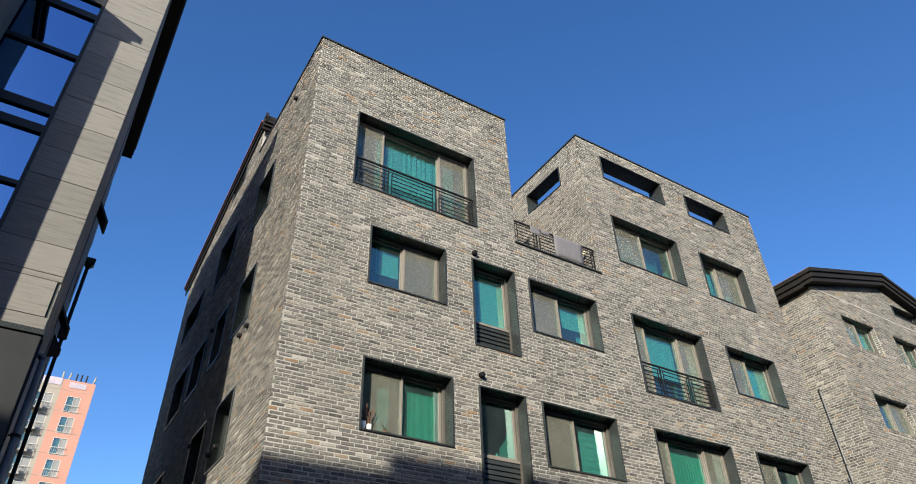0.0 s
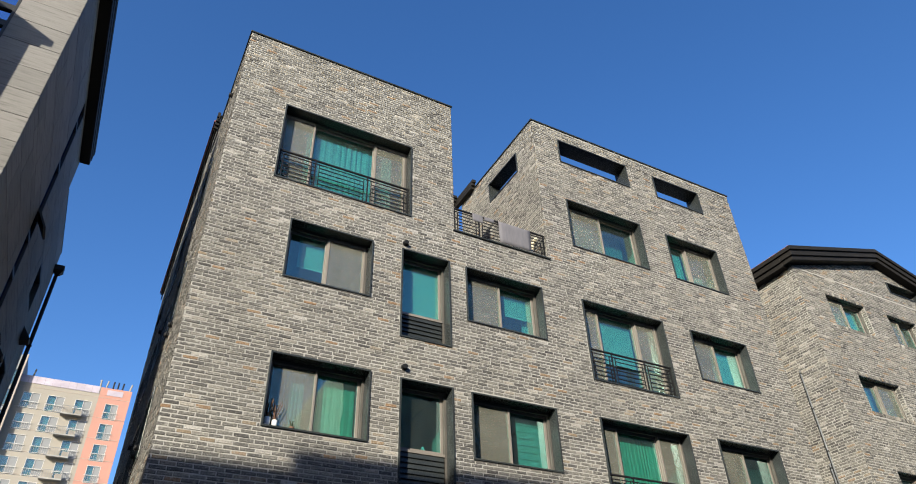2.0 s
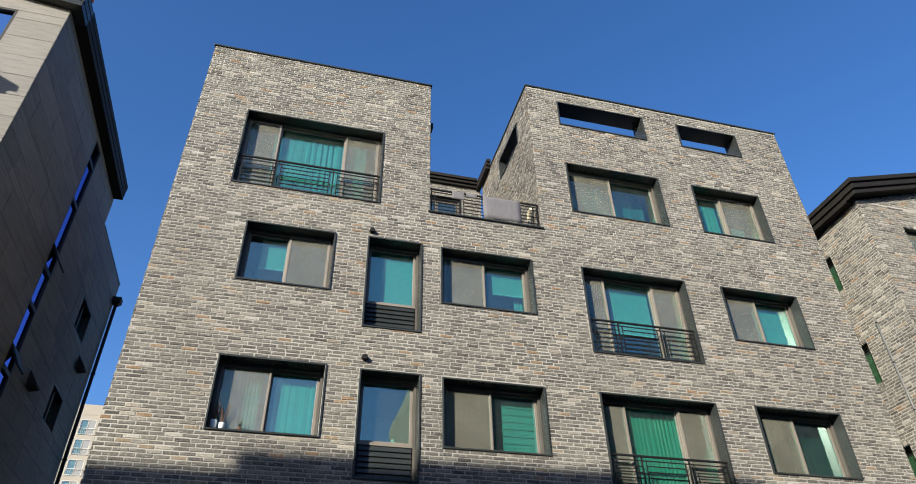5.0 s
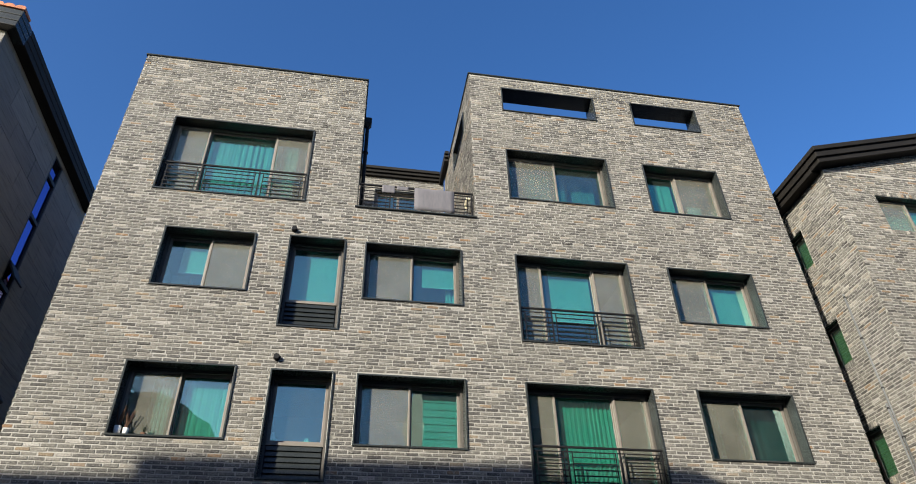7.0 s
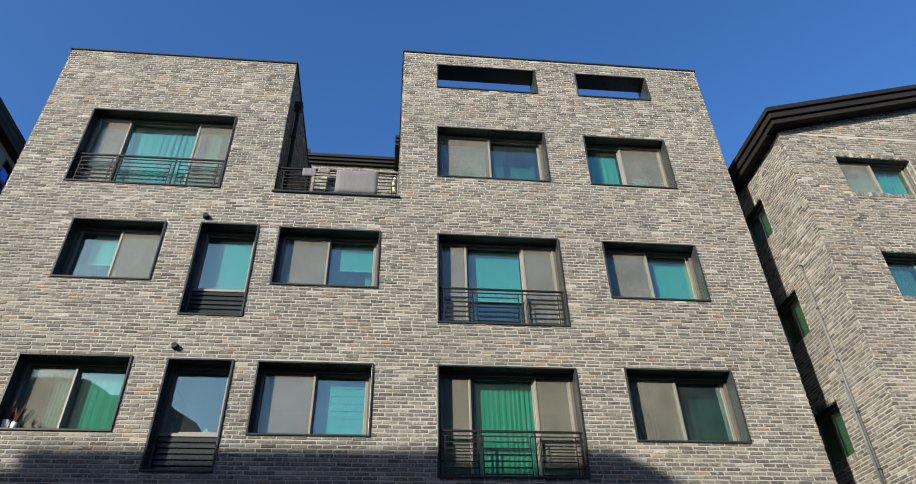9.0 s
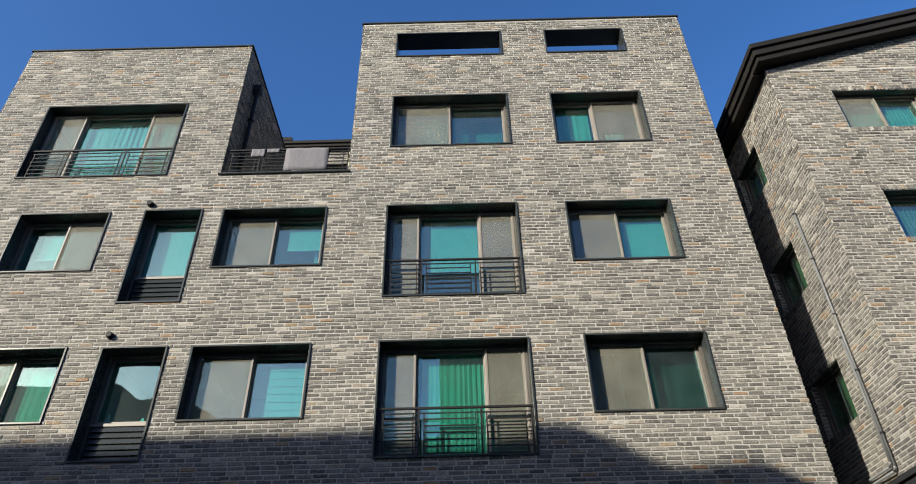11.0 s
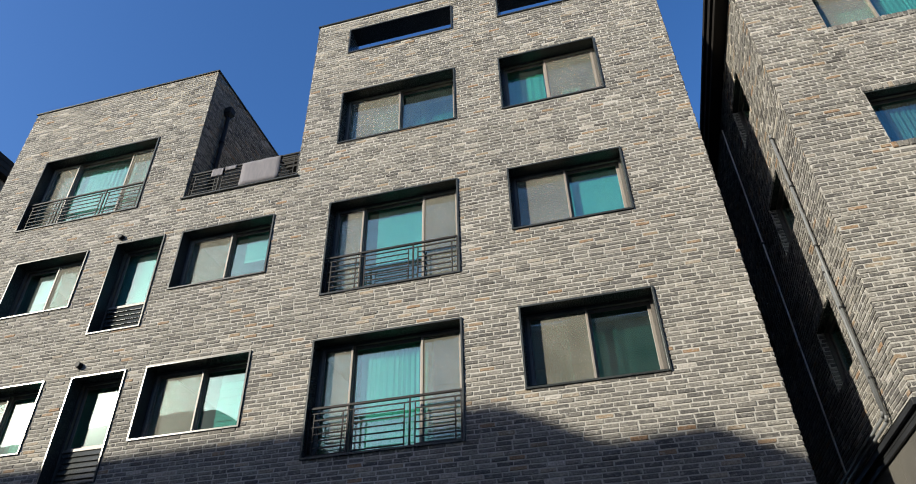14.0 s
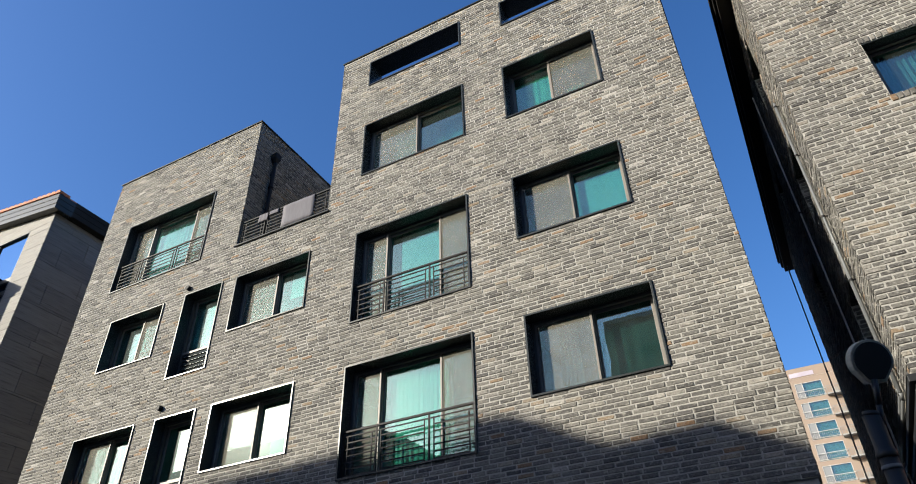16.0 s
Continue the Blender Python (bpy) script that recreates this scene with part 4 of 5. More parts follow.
# brick returns at the jambs
for r in CWIN[:5]:
    lay_bricks(cwall, Wall((r[1], CY, 0), (0, 1, 0), (-1, 0, 0)), [(0.0, 0.14, r[2], r[3])], [], 24, label="brick return at a window jamb")
for r in CS:
    lay_bricks(cwall_s, Wall((CX, r[1], 0), (1, 0, 0), (0, -1, 0)), [(0.0, 0.14, r[2], r[3])], [], 25, label="brick return at a window jamb")
for r in CS:
    window(chouse, Matrix.Translation((CX - cat[0], r[1] - cat[1], r[2])) @ Matrix.Rotation(radians(-90), 4, "Z"), r[1] - r[0], r[3] - r[2], [(0, 0.5, "g"), (0.5, 1, "g")], depth=0.10, lined=False, deep_room=1.2)
for r in CS[:3]:
    roller_blind(Matrix.Translation((CX + 0.245, r[1], r[2])) @ Matrix.Rotation(radians(-90), 4, "Z"), 0.05, r[1] - r[0] - 0.05, 0.05, r[3] - r[2] - 0.05, "olive roller blind drawn down behind an alley window", material=BLIND_OLIVE)
roller_blind(Matrix.Translation((19.25, CY + 0.42, 10.65)), 0.06, 1.64, 0.05, 0.95, "pale roller blind lowered in the neighbouring house")
curtain(Matrix.Translation((19.25, CY + 0.34, 10.65)), 1.1, 1.62, 0.05, 0.95, "pale curtain in the neighbouring house", 31)
curtain(Matrix.Translation((19.25, CY + 0.34, 8.13)), 0.15, 0.75, 0.05, 0.95, "mauve curtain in the neighbouring house", 32, material=cloth_material("mauve_curtain", (0.42, 0.30, 0.36)))
# moulded eaves: a gutter band over a deeper fascia, along the side and up both gable slopes
EX, EY, EZ = 17.84, 8.46, 12.70
sl = (14.0 - EZ) / (CRX - EX)
for d, lo, hi in ((0.0, -0.13, 0.0), (0.05, -0.30, -0.13), (0.10, -0.44, -0.30)):
    cpart("eave", Geo().box(EX + d, CY + 0.1, EZ + lo, CX + 0.1, CB + 0.3, EZ + hi), EAVE, label="dark stepped metal eaves", bevel=0.012)
    for x0, x1, s in ((EX + d, CRX, sl), (CRX, 27.4, -sl)):
        z0 = EZ + (sl * d if s > 0 else sl * (CRX - EX))
        cpart("verge", Geo().prism([(x0, z0 + lo), (x1, z0 + lo + s * (x1 - x0)), (x1, z0 + hi + s * (x1 - x0)), (x0, z0 + hi)], "y", EY + d, CY + 0.1), EAVE, label="dark stepped metal verge", bevel=0.012)
roof_z = lambda x: EZ + 0.02 + sl * ((x - EX) if x < CRX else (2 * CRX - EX - x))
cpart("roof", Geo().prism([(EX + 0.05, roof_z(EX + 0.05)), (CRX, roof_z(CRX)), (27.4, roof_z(27.4)), (27.4, roof_z(27.4) - 0.1), (CRX, roof_z(CRX) - 0.1), (EX + 0.05, roof_z(EX + 0.05) - 0.1)], "y", EY + 0.05, CB + 0.3),
      TILE, label="red clay roof covering")
downpipe([(CX - 0.06, 9.62, 9.38), (CX - 0.06, 9.62, 4.72), (CX - 0.06, 9.68, 4.66), (CX - 0.06, 12.5, 4.66)], 0.02, "thin grey conduit running down the brick wall", [(CX - 0.06, 9.62, z) for z in (9.3, 8.3, 7.2, 6.2, 5.2)])
downpipe([(CX - 0.06, 9.69, 6.9), (CX - 0.06, 9.69, 4.80), (CX - 0.06, 9.75, 4.74), (CX - 0.06, 12.5, 4.74)], 0.02, "second thin grey conduit beside the first", [(CX - 0.06, 9.69, 6.8)])
downpipe([(CX - 0.05, 12.1, 11.95), (CX - 0.05, 12.1, 0.2)], 0.014, "pale downpipe in the shaded alley", [(CX - 0.05, 12.1, 9.0)], WHITE)
downpipe([(CX - 0.15, 19.3, 12.2), (CX - 0.15, 19.3, 0.2)], 0.018, "grey downpipe at the end of the eaves", [(CX - 0.15, 19.3, 9.0), (CX - 0.15, 19.3, 6.0)], STEEL)

# ---- stone-clad house ----
LX, LY, LTOP = -0.375, 9.44, 14.5
lat = (-4, 14, 0)
lhouse = thing("stone_clad_house", "grey stone-panelled house with tall dark glazing and tiled roof", "building", lat)


def lpart(*a, **k):
    ob = part(*a, **k)
    ob.parent = lhouse
    return into(lat, ob)


lfront = Wall((0, LY, 0), (1, 0, 0), (0, -1, 0))
BAY = (-4.2, -1.28, 6.9, 14.2)
lwall = lpart("wall", lfront.slab(Geo(), [(-8.5, LX, 6.06, LTOP)], [BAY], 0.3), JOINT, label="front wall clad in grey stone panels")
lside = Wall((LX, 0, 0), (0, 1, 0), (1, 0, 0))
LS = [(13.23, 13.79, 6.2, 14.36), (16.36, 17.48, 10.62, 11.57), (16.5, 17.6, 8.15, 9.1)]
lwall_s = lpart("wall", lside.slab(Geo(), [(LY + 0.3, 15.9, 6.06, LTOP), (15.9, 19.1, 6.06, 13.6)], LS, 0.3), JOINT, label="shaded side wall clad in grey stone panels")
lpart("wall", Geo().box(-8.5, 18.8, 0, LX - 0.02, 19.1, 13.6).box(-8.5, LY + 0.3, 0, -8.2, 18.8, LTOP), CONCRETE, label="rear walls")
lpart("wall", Geo().box(-8.5, LY + 0.02, 0, LX - 0.02, 19.0, 6.0), CONCRETE, label="plain lower floor")
lpart("roof", Geo().box(-8.5, 15.9, 13.4, LX - 0.02, 19.1, 13.58), CONCRETE, label="flat rear roof")
lpart("coping", Geo().box(LX - 0.25, 15.95, 13.6, LX + 0.03, 19.13, 13.64), METAL)


def panels(wall_ob, wall, rects, holes, rh, rw, seed, nm="stone_panel"):
    rng = random.Random(seed)
    for r in rects:
        z = r[2]
        k = 0
        while z < r[3] - 0.05:
            z1 = min(z + rh, r[3])
            cuts = [z, z1] + [h[i] for h in holes for i in (2, 3) if z + 0.02 < h[i] < z1 - 0.02]
            cuts = sorted(set(cuts))
            for za, zb in zip(cuts, cuts[1:]):
                for a, b in spans([(r[0], r[1], za, zb)], holes, (za + zb) / 2):
                    u = a - (k % 2) * rw * 0.5
                    while u < b:
                        n = u + rw * rng.uniform(0.85, 1.15)
                        ua, ub = max(u, a), min(n, b)
                        if ub - ua > 0.05:
                            g = Geo()
                            q = 0.005
                            p = [wall.at(ua + q, za + q, 0.002), wall.at(ub - q, za + q, 0.002), wall.at(ub - q, zb - q, 0.002), wall.at(ua + q, zb - q, 0.002)]
                            w = 0.022 + rng.uniform(-0.002, 0.002)
                            f = [wall.at(ua + q, za + q, w), wall.at(ub - q, za + q, w), wall.at(ub - q, zb - q, w), wall.at(ua + q, zb - q, w)]
                            g.quad(*f)
                            for i in range(4):
                                g.quad(p[i], p[(i + 1) % 4], f[(i + 1) % 4], f[i])
                            ob = part(nm, g, STONE)
                            ob.parent = wall_ob
                        u = n
            z = z1
            k += 1


def pane_grid(name, m, w, zs, h, xs, depth, glass, label):
    """A tall glazed opening with dark bars at the given heights."""
    win = new(name)
    win.parent, win.matrix_basis = lhouse, m
    win["label"] = label
    g = Geo()
    s = 0.05
    g.box(0, -0.02, 0, s, depth + 0.1, h).box(w - s, -0.02, 0, w, depth + 0.1, h).box(s, -0.02, 0, w - s, depth + 0.1, s).box(s, -0.02, h - s, w - s, depth + 0.1, h)
    part("window_frame", g, FRAME_DARK, win, bevel=0.004)
    for a, b in zs:
        part("transom", Geo().box(s, depth - 0.05, a, w - s, depth + 0.06, b), FRAME_DARK, win, bevel=0.004)
    for x in xs:
        part("mullion", Geo().box(x - 0.03, depth - 0.045, s, x + 0.03, depth + 0.055, h - s), FRAME_DARK, win, bevel=0.004)
    edges = [s] + [z for ab in zs for z in ab] + [h - s]
    cols = [s] + list(xs) + [w - s]
    for a, b in zip(edges[::2], edges[1::2]):
        for c, d in zip(cols, cols[1:]):
            part("pane", Geo().box(c, depth, a, d, depth + 0.012, b), glass, win)
    part("room_wall", Geo().box(0.0, depth + 0.6, 0, w, depth + 0.62, h), ROOM, win)
    return win


lo = BAY[2]
pane_grid("window", Matrix.Translation((BAY[0] - lat[0], LY - lat[1], lo)), BAY[1] - BAY[0], [(7.45 - lo, 7.52 - lo), (8.18 - lo, 8.26 - lo), (9.22 - lo, 9.38 - lo), (9.62 - lo, 9.80 - lo), (10.95 - lo, 11.04 - lo), (12.02 - lo, 12.16 - lo), (12.46 - lo, 12.6 - lo)],
          BAY[3] - lo, [1.45], 0.05, GLASS_BLUE, "tall dark-framed glazing reflecting the blue sky")
side_m = lambda r: Matrix.Translation((LX - lat[0], r[0] - lat[1], r[2])) @ Matrix.Rotation(radians(90), 4, "Z")
b0 = LS[0][2]
pane_grid("window", side_m(LS[0]), 0.56, [(z - b0, z + 0.1 - b0) for z in (7.1, 7.95, 8.42, 9.47, 10.4, 10.97, 12.38, 13.68)], LS[0][3] - b0, [], 0.03, GLASS_VIOLET, "narrow vertical strip window")
for r in LS[1:]:
    pane_grid("window", side_m(r), r[1] - r[0], [], r[3] - r[2], [(r[1] - r[0]) / 2], 0.12, GLASS, "small dark window in the stone wall")
# opened top-hung sash
for z in (11.03, 8.48):
    sash = lpart("open_sash", Geo().box(-0.25, -0.02, -0.5, 0.25, 0.02, 0.0), FRAME_DARK, label="dark sash tilted open")
    sash.matrix_basis = Matrix.Translation((LX + 0.02, 13.51, z)) @ Matrix.Rotation(radians(90), 4, "Z") @ Matrix.Rotation(radians(-28), 4, "X")
# dark metal cladding of the lower floor
for i in range(7):
    x1 = LX + 0.02 - i * 0.62
    lpart("metal_panel", Geo().box(x1 - 0.61, LY - 0.06, 0.1, x1, LY + 0.02, 5.98), CLADDING, label="black metal cladding panel", bevel=0.006)
lpart("metal_trim", Geo().box(-5, LY - 0.09, 5.98, LX + 0.04, LY + 0.02, 6.06), METAL, bevel=0.006)
for i in range(12):
    y0 = LY + 0.03 + i * 0.8
    lpart("metal_panel", Geo().box(LX - 0.02, y0, 0.1, LX + 0.05, y0 + 0.79, 5.98), CLADDING, bevel=0.006)
# roof: stepped eaves on two sides and clay tiles
RIDGE_X, GS = -4.42, 0.14
up_l = lambda x: GS * ((LX - x) if x > RIDGE_X else (LX - 2 * RIDGE_X + x))
lpart("wall", Geo().prism([(-8.5, LTOP), (LX, LTOP), (RIDGE_X, LTOP + up_l(RIDGE_X))], "y", LY - 0.02, LY + 0.28), STONE, label="stone gable")
for d, z0, z1 in ((0.0, 14.84, 15.0), (0.012, 14.66, 14.838), (0.024, 14.5, 14.658)):
    lpart("eave", Geo().box(LX - 0.3, LY + 0.3, z0, LX + 0.295 - d, 15.85, z1), EAVE, label="dark stepped metal eaves", bevel=0.01)
    x0, x1 = LX + 0.295 - d, -8.7
    lpart("verge", Geo().prism([(x0, z0 + up_l(x0)), (x0, z1 + up_l(x0)), (RIDGE_X, z1 + up_l(RIDGE_X)), (x1, z1 + up_l(x1)), (x1, z0 + up_l(x1)), (RIDGE_X, z0 + up_l(RIDGE_X))], "y", LY - 0.26 + d, LY + 0.31),
          METAL, label="grey metal verge along the gable", bevel=0.008)
x0, x1 = LX + 0.275, -8.68
lpart("roof", Geo().prism([(x0, 15.0 + up_l(x0)), (RIDGE_X, 15.0 + up_l(RIDGE_X)), (x1, 15.0 + up_l(x1)), (x1, 15.04 + up_l(x1)), (RIDGE_X, 15.04 + up_l(RIDGE_X)), (x0, 15.04 + up_l(x0))], "y", LY - 0.24, 15.85), TILE, label="clay tile roof")
for i in range(18):
    x = LX + 0.2 - i * 0.235
    g = Geo().prism([(0.115 * math.cos(t), 0.065 * math.sin(t)) for t in [math.pi * k / 6 for k in range(7)]] + [(-0.115, -0.05), (0.115, -0.05)], "y", 0.0, 0.34)
    ob = lpart("roof_tile", g, TILE)
    ob.matrix_basis = Matrix.Translation((x, LY - 0.29, 15.07 + up_l(x))) @ Matrix.Rotation(math.atan(GS), 4, "Y")
# projecting wing that throws its shadow on the front
WX, WY = -2.37, 7.92
lpart("wing", Geo().box(-5.5, WY, 0, WX, LY - 0.03, 12.6), STONE, label="projecting wing of the house")
lpart("wing_eave", Geo().box(-5.5, WY - 0.16, 12.74, WX + 0.16, LY - 0.03, 12.9).box(-5.5, WY - 0.08, 12.6, WX + 0.08, LY - 0.03, 12.74), EAVE, bevel=0.01)
downpipe([(LX + 0.12, 19.0, 12.9), (LX + 0.12, 19.0, 0.2)], 0.05, "dark downpipe at the rear corner of the stone house", [(LX + 0.12, 19.0, 10.5), (LX + 0.12, 19.0, 8)], BLACK, (LX + 0.14, 18.95, 12.75, 0.13), (1, 0, 0))
downpipe([(LX - 0.02, 9.62, 5.82), (LX + 0.09, 9.62, 5.82), (LX + 0.13, 9.62, 5.76), (LX + 0.13, 9.62, 0.2)], 0.045, "grey metal pipe bent out of the wall", [(LX + 0.13, 9.62, 4.75)], STEEL, None, (1, 0, 0))
for y, z in ((17.8, 10.4), (14.9, 8.6)):
    hood = thing("exhaust_hood", "small dark exhaust hood on the stone wall", "vent", (LX + 0.02, y, z))
    part("hood", Geo().prism([(0, 0), (0.22, -0.32), (0.2, -0.36), (0, -0.4)], "y", -0.16, 0.16), BLACK, hood, bevel=0.01)

# ---- street lamp ----
lamp = thing("street_lamp", "black street lamp with a rounded flat head on a black pole", "lamp", (17.46, 6.5, 0))
part("pole", Geo().tube((0.025, 0.01, 0), (0.025, 0.01, 3.50), 0.06, 20), CLADDING, lamp, smooth=True)
part("cap", Geo().tube((0.025, 0.01, 3.50), (0.03, 0.005, 3.53), 0.062, 20, 0.055), CLADDING, lamp, smooth=True)
part("strap", Geo().tube((0.025, 0.01, 3.12), (0.025, 0.01, 3.15), 0.064, 20), STEEL, lamp, smooth=True)
part("clamp", Geo().tube((0.025, 0.01, 3.20), (0.025, 0.01, 3.25), 0.067, 20), CLADDING, lamp, smooth=True)
part("arm", Geo().path([(0.07, 0.01, 3.42), (0.095, 0.0, 3.56), (0.13, -0.02, 3.74)], 0.022, 12), CLADDING, lamp, smooth=True)
axis = Vector((-0.34, 0.88, 0.30)).normalized()
side = axis.cross(Vector((0, 0, 1))).normalized()
up = side.cross(axis)
c0 = Vector((0.165, -0.03, 3.885))


def lamp_disc(scale, a, b):
    """The lamp's head outline: round above, tapering to a flat foot."""
    pts = [(math.cos(t), math.sin(t)) for t in [radians(-25 + 230 * i / 22) for i in range(23)]] + [(-0.42, -1.12), (0.42, -1.12)]
    g = Geo()
    n = len(pts)
    for w in (a, b):
        g.v += [tuple(c0 + axis * w + (side * p + up * q) * 0.148 * scale) for p, q in pts]
    g.f += [(i, (i + 1) % n, n + (i + 1) % n, n + i) for i in range(n)] + [tuple(reversed(range(n))), tuple(range(n, 2 * n))]
    return g


part("housing", lamp_disc(1.0, 0.0, 0.09), LAMP_GREY, lamp, "beige-grey lamp housing", bevel=0.008)
part("lens", lamp_disc(0.86, -0.012, 0.0), FRAME_DARK, lamp, "dark unlit lamp lens", bevel=0.004)


# ---- far apartment towers ----
def far_window(parent, at, w, h, guard=True, frame_mat=None, split=0.5):
    o = new("window")
    o.parent, o.location = parent, at
    part("window_frame", Geo().box(0, -0.06, 0, 0.065, 0.1, h).box(w - 0.065, -0.06, 0, w, 0.1, h).box(0.065, -0.06, 0, w - 0.065, 0.1, 0.065).box(0.065, -0.06, h - 0.065, w - 0.065, 0.1, h).box(w * split - 0.035, -0.06, 0.065, w * split + 0.035, 0.1, h - 0.065), frame_mat or FAR_FRAME, o)
    for a, b, g in ((0.065, w * split - 0.035, GLASS_FAR if split == 0.5 else GREY_WALL), (w * split + 0.035, w - 0.065, GREY_WALL if guard and split == 0.5 else GLASS_FAR)):
        part("pane", Geo().box(a, 0.02, 0.065, b, 0.04, h - 0.065), g, o)
    part("room_wall", Geo().box(0.05, 0.25, 0.05, w - 0.05, 0.28, h - 0.05), ROOM, o)
    if guard:
        g = Geo().box(-0.1, -0.2, 0.95, w + 0.1, -0.15, 1.02).box(-0.1, -0.2, 0.1, w + 0.1, -0.15, 0.15)
        n = int(w / 0.22)
        for i in range(n + 1):
            x = -0.08 + (w + 0.14) * i / n
            g.box(x, -0.185, 0.15, x + 0.02, -0.165, 0.95)
        part("guard", g, FAR_FRAME, o, "pale metal guard")
    return o


def far_block(name, label, at, width, top, wall_mat, wins, storeys, depth=14.0, stair=False, end=None, end_mat=None, balconies=(), split=0.5):
    """A tower seen from far off: wall, parapet, windows row by row."""
    t = thing(name, label, "building", at)
    holes = [(x, x + w, top - 4.6 - 2.9 * k, top - 4.6 - 2.9 * k + h) for k in range(storeys) for x, w, h in wins]
    fw = Wall((0, 0, 0), (1, 0, 0), (0, -1, 0))
    rects = [(0, width if end is None else end, 0, top)]
    part("wall", fw.slab(Geo(), rects, [h for h in holes if h[0] < rects[0][1]], 0.5), wall_mat, t)
    if end is not None:
        part("wall", fw.slab(Geo(), [(end, width, 0, top)], [h for h in holes if h[0] > end], 0.5), end_mat, t, "end bay painted in a second colour")
    part("wall", Geo().box(0, 0.5, 0, 0.4, depth, top).box(width - 0.4, 0.5, 0, width, depth, top).box(0.4, depth - 0.4, 0, width - 0.4, depth, top).box(0.4, 0.5, top - 1.2, width - 0.4, depth - 0.4, top - 0.9), end_mat or wall_mat, t)
    for k in range(storeys + 1):
        part("band", Geo().box(0.0, -0.03, top - 1.55 - 2.9 * k, width, -0.002, top - 1.50 - 2.9 * k), BEIGE_WALL, t)
    for x0, x1, z0, z1 in holes:
        far_window(t, (x0, 0.05, z0), x1 - x0, z1 - z0, not stair, STEEL if stair else None, split)
    for x, w in balconies:
        for k in range(storeys):
            z = top - 4.9 - 2.9 * k
            b = new("balcony")
            b.parent, b.location = t, (x, 0, z)
            part("slab", Geo().box(0, -1.0, 0, w, -0.002, 0.18), CONCRETE, b)
            g = Geo().box(0, -1.0, 1.15, w, -0.95, 1.2).box(0, -1.0, 0.18, 0.05, -0.95, 1.15).box(w - 0.05, -1.0, 0.18, w, -0.95, 1.15).box(0, -0.95, 1.15, 0.05, 0, 1.2).box(w - 0.05, -0.95, 1.15, w, 0, 1.2)
            for i in range(1, 9):
                g.box(w * i / 9, -0.99, 0.18, w * i / 9 + 0.03, -0.96, 1.15)
            part("guard", g, GREY_WALL, b)
            for i in (0.25, 0.65):
                part("outdoor_unit", Geo().box(w * i, -0.8, 0.18, w * i + 0.8, -0.35, 0.85), CREAM_WALL, b, bevel=0.03)
    return t


z1 = 43.9
tower = far_block("apartment_tower", "cream and salmon apartment tower with white balconies, far off", (-9.4, 102.5, 0), 14.1, z1, CREAM_WALL,
          [(0.9, 2.1, 2.3), (3.9, 2.1, 2.3), (7.3, 2.1, 2.3), (11.1, 1.7, 2.3)], 7, end=10.0, end_mat=PINK, balconies=((6.0, 2.6),))
SHEET = plain("lilac_parapet_sheet", (0.36, 0.32, 0.38), 0.6, vary=0.15, big=0.5, fine=3)
for i in range(10):
    part("parapet_sheet", Geo().box(0.99 * i, -0.07, z1 - 1.0, 0.99 * i + 0.96, -0.035, z1 + 0.03), SHEET, tower, "lilac parapet sheet")
part("roof_grille", Geo().box(10.9, -0.05, z1 - 1.1, 13.0, -0.002, z1 - 0.3), SHEET, tower, "pale grille under the parapet")
t = far_block("stair_tower", "grey and ochre stair tower of the apartments, far off", (-14.6, 101.5, 0), 5.2, 46.3, GREY_WALL, [(0.8, 1.0, 2.45), (3.6, 1.0, 2.45)], 8, stair=True)
for k in range(4):
    part("ochre_panel", Geo().box(1.9, -0.06, 43.0 - 5.8 * k, 3.5, -0.002, 43.6 - 5.8 * k), OCHRE_WALL, t)
part("pilaster", Geo().box(-0.2, -0.4, 0, 0.6, -0.003, 46.3).box(4.7, -0.4, 0, 5.3, -0.003, 46.3), BEIGE_WALL, t)
far_block("apartment_tower", "cream apartment wing far behind the houses", (-40, 103.5, 0), 25.2, 42.9, CREAM_WALL, [(2, 2.1, 2.3), (7, 2.1, 2.3), (12, 2.1, 2.3), (17, 2.1, 2.3)], 6)
t = far_block("apartment_tower", "beige apartment tower with small balconies, far off", (17.0, 103, 0), 21.0, 43.9, plain("warm_beige_concrete", (0.25, 0.19, 0.15), 0.85, vary=0.06, big=0.08, fine=2),
              [(1.0, 3.5, 2.3), (8, 2.1, 2.0), (13, 2.1, 2.0)], 7, balconies=((4.7, 2.8),), split=0.28)
part("sign_band", Geo().box(0.7, -0.05, 42.55, 3.9, -0.002, 43.2), SHEET, t)
# aerials and parapet sheet on the tower roof
for i, (x, lean) in enumerate(((1.2, 0.12), (9.9, -0.1), (10.5, 0.15), (11.5, 0), (12.1, 0), (12.7, 0.05), (13.6, 0.2))):
    an = thing("roof_aerial", "pale panel aerial on the tower roof", "aerial", (-9.4 + x, 103.2, z1 - 0.9), "aerials on the tower roof")
    part("mast", Geo().tube((0, 0, 0), (lean, 0, 1.9), 0.04, 8), STEEL, an)
    part("panel", Geo().tube((lean * 0.6, 0, 1.0), (lean * 1.5, 0, 2.2), 0.11, 10), CREAM_WALL if i in (0, 1, 2, 6) else BLACK, an)

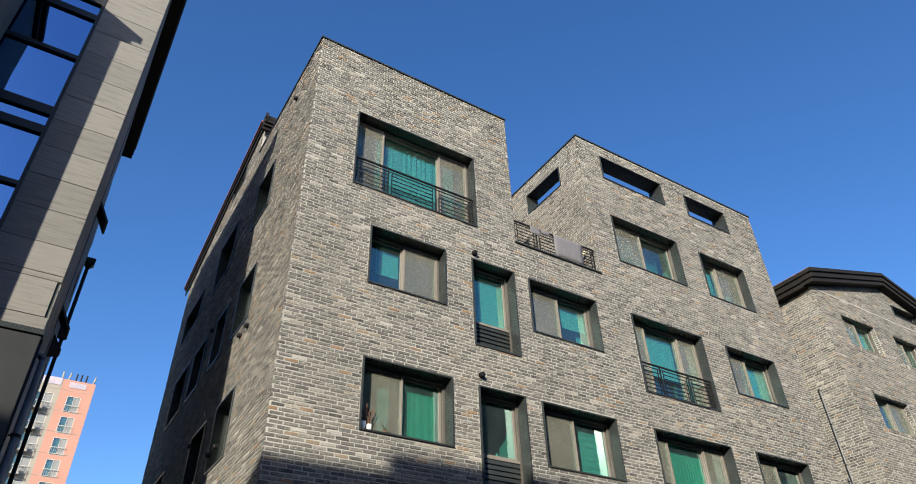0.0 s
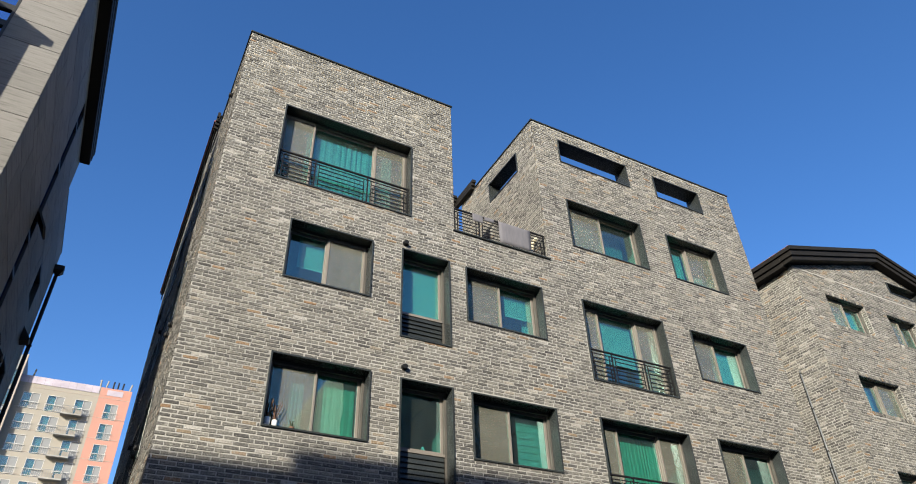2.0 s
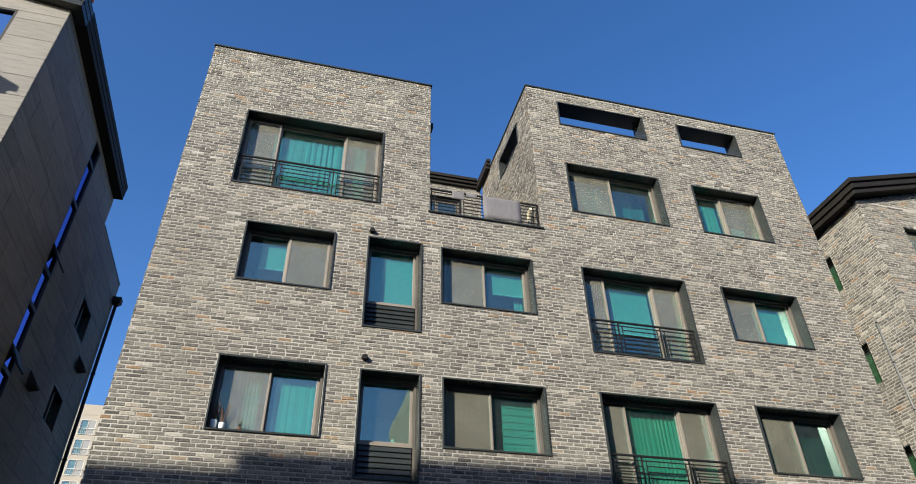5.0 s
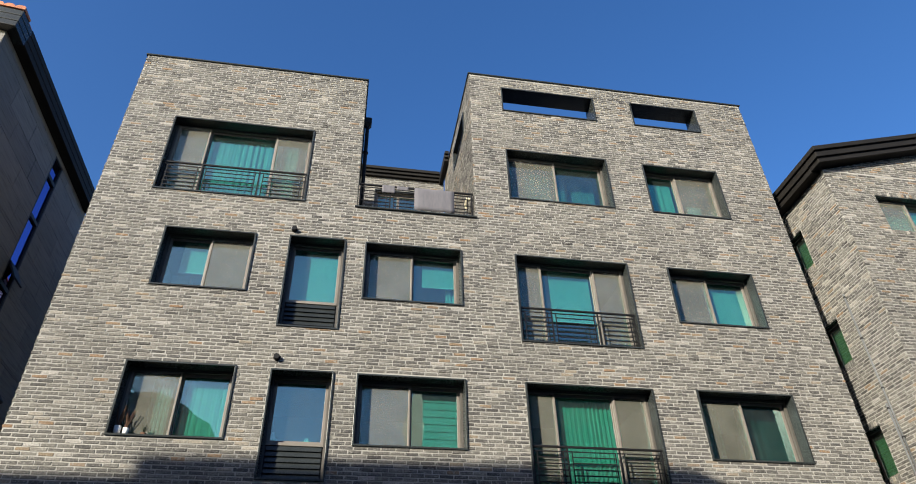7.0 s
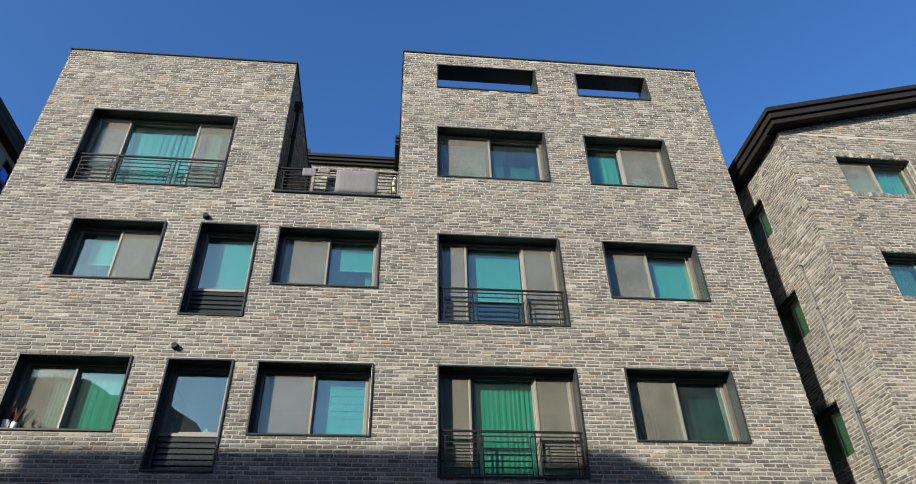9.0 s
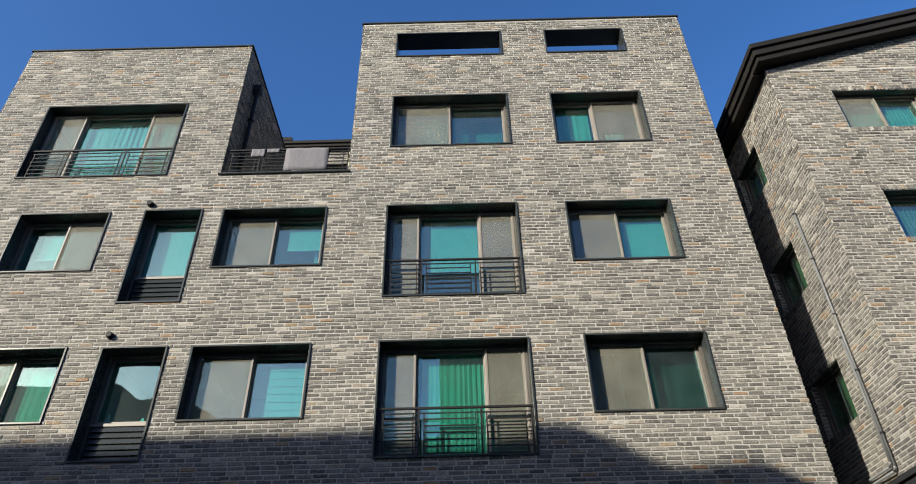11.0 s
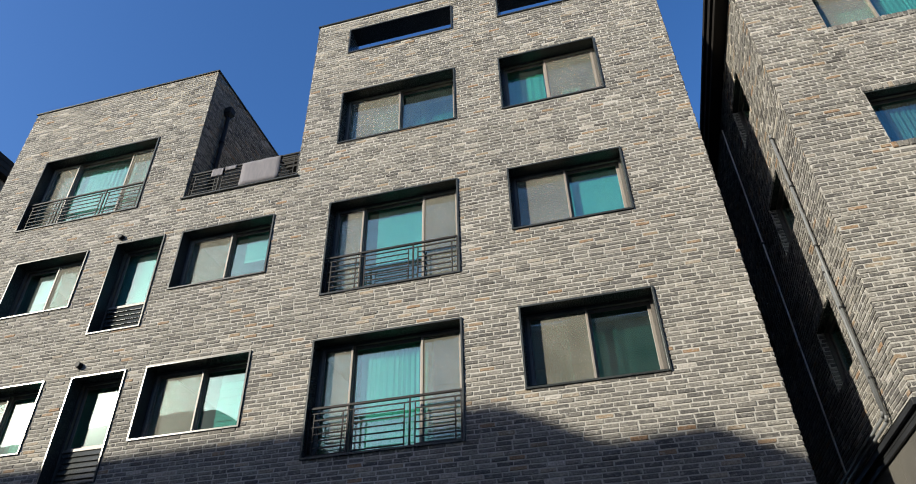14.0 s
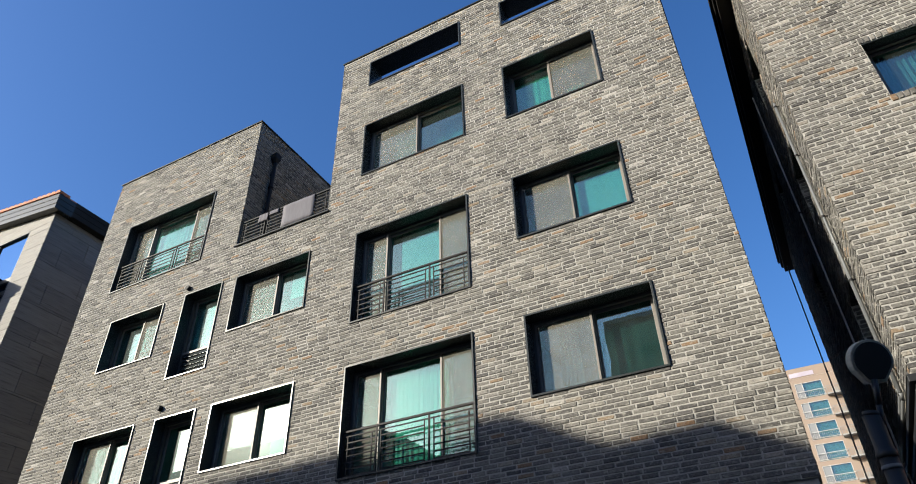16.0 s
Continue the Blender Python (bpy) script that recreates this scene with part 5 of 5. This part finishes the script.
# ---- unseen blocks across the street, behind the walk ----
across = thing("house_across", "plain beige house across the street with a stepped roofline", "building", (0, 0, 0))
OY = -6.0
k = (FY - OY) / -SUN.y
off = lambda x, z: (x + k * SUN.x, z + k * SUN.z)
# shadow edge on the facade, carried back along the sun to a roofline
edge = [(-16, 4.95), (4.62, 4.95), (4.66, 5.26), (13.45, 5.36), (13.8, 5.25), (14.7, 4.68), (16.1, 4.76), (17.05, 4.28), (18.2, 3.6)]
prof = [off(*p) for p in edge]
prof = [(prof[0][0], 0.0)] + prof + [(prof[-1][0], 0.0)]
part("wall", Geo().prism(prof, "y", OY - 9, OY), SAND, across)

# unseen block added to cut skylight and the bright horizon in window reflections
row = thing("house_across", "plain beige terraced house across the street", "building", (0, 0, 0))
part("wall", Geo().box(3.6, OY - 10, 0, 11, OY - 1, 11.2).box(11.002, OY - 10, 0, 75, OY - 1, 15.6), SAND, row)
part("roof", Geo().box(3.5, OY - 10.1, 11.2, 11, OY - 0.9, 11.4).box(11.003, OY - 10.1, 15.6, 75.1, OY - 0.9, 15.8), CONCRETE, row)

# ---- brickwork, laid last ----
BRICK_SHAPES = []
rs = random.Random(5)
unit_wall = Wall((0, 0, 0), (1, 0, 0), (0, -1, 0))
for i in range(8):
    g = Geo()
    w, h = PITCH - JOINT_W, COURSE - JOINT_W
    brick_block(g, unit_wall, -w / 2, w / 2, -h / 2, h / 2, rs)
    me = bpy.data.meshes.new("brick")
    me.from_pydata(g.v, [], g.f)
    me.materials.append(BRICK)
    BRICK_SHAPES.append(me)

for wall_ob, wall, rects, holes, seed, pick, top, shift, label in LATE:
    rng = random.Random(seed)
    g = Geo()
    singles = 0
    home = wall_ob.parent.location
    turn = Matrix((( wall.a.x, -wall.n.x, 0, 0), (wall.a.y, -wall.n.y, 0, 0), (0, 0, 1, 0), (0, 0, 0, 1)))
    for u0, u1, z0, z1 in brick_cells(rects, holes, rng, top, shift):
        um, zm = (u0 + u1) / 2, (z0 + z1) / 2
        if pick and singles < 300 and pick(um, zm):
            ob = new("brick", BRICK_SHAPES[rng.randrange(8)])
            ob.parent = wall_ob
            sx = (u1 - u0) / (PITCH - JOINT_W)
            ob.matrix_basis = Matrix.Translation(wall.at(um, zm) ) @ turn @ Matrix.Diagonal((sx, 1, (z1 - z0) / (COURSE - JOINT_W), 1))
            singles += 1
        else:
            brick_block(g, wall, u0, u1, z0, z1, rng)
    ob = fast_part("brickwork", g, BRICK, wall_ob, label, "stuff")

# rowlock bricks over and under the neighbour's windows
for wall_ob, wall, bands in ((cwall, cfront, soldiers), (cwall_s, cside, soldiers_s)):
    rng = random.Random(77)
    for u0, u1, z0, z1 in bands:
        n = int((u1 - u0) / 0.0715)
        for i in range(n):
            a = u0 + (u1 - u0) * i / n
            g = Geo()
            brick_block(g, wall, a + 0.006, a + (u1 - u0) / n - 0.006, z0 + 0.006, z1 - 0.004, rng, 0.014)
            fast_part("rowlock_brick", g, BRICK, wall_ob)

# stone panels of the stone-clad house
panels(lwall, lfront, [(-8.5, LX + 0.022, 6.07, 6.26), (-8.5, LX + 0.022, 6.26, LTOP)], [BAY], 0.55, 9.0, 41)
panels(lwall_s, lside, [(LY, 15.9, 6.07, LTOP), (15.9, 19.1, 6.07, 13.6)], LS, 0.62, 1.25, 42)
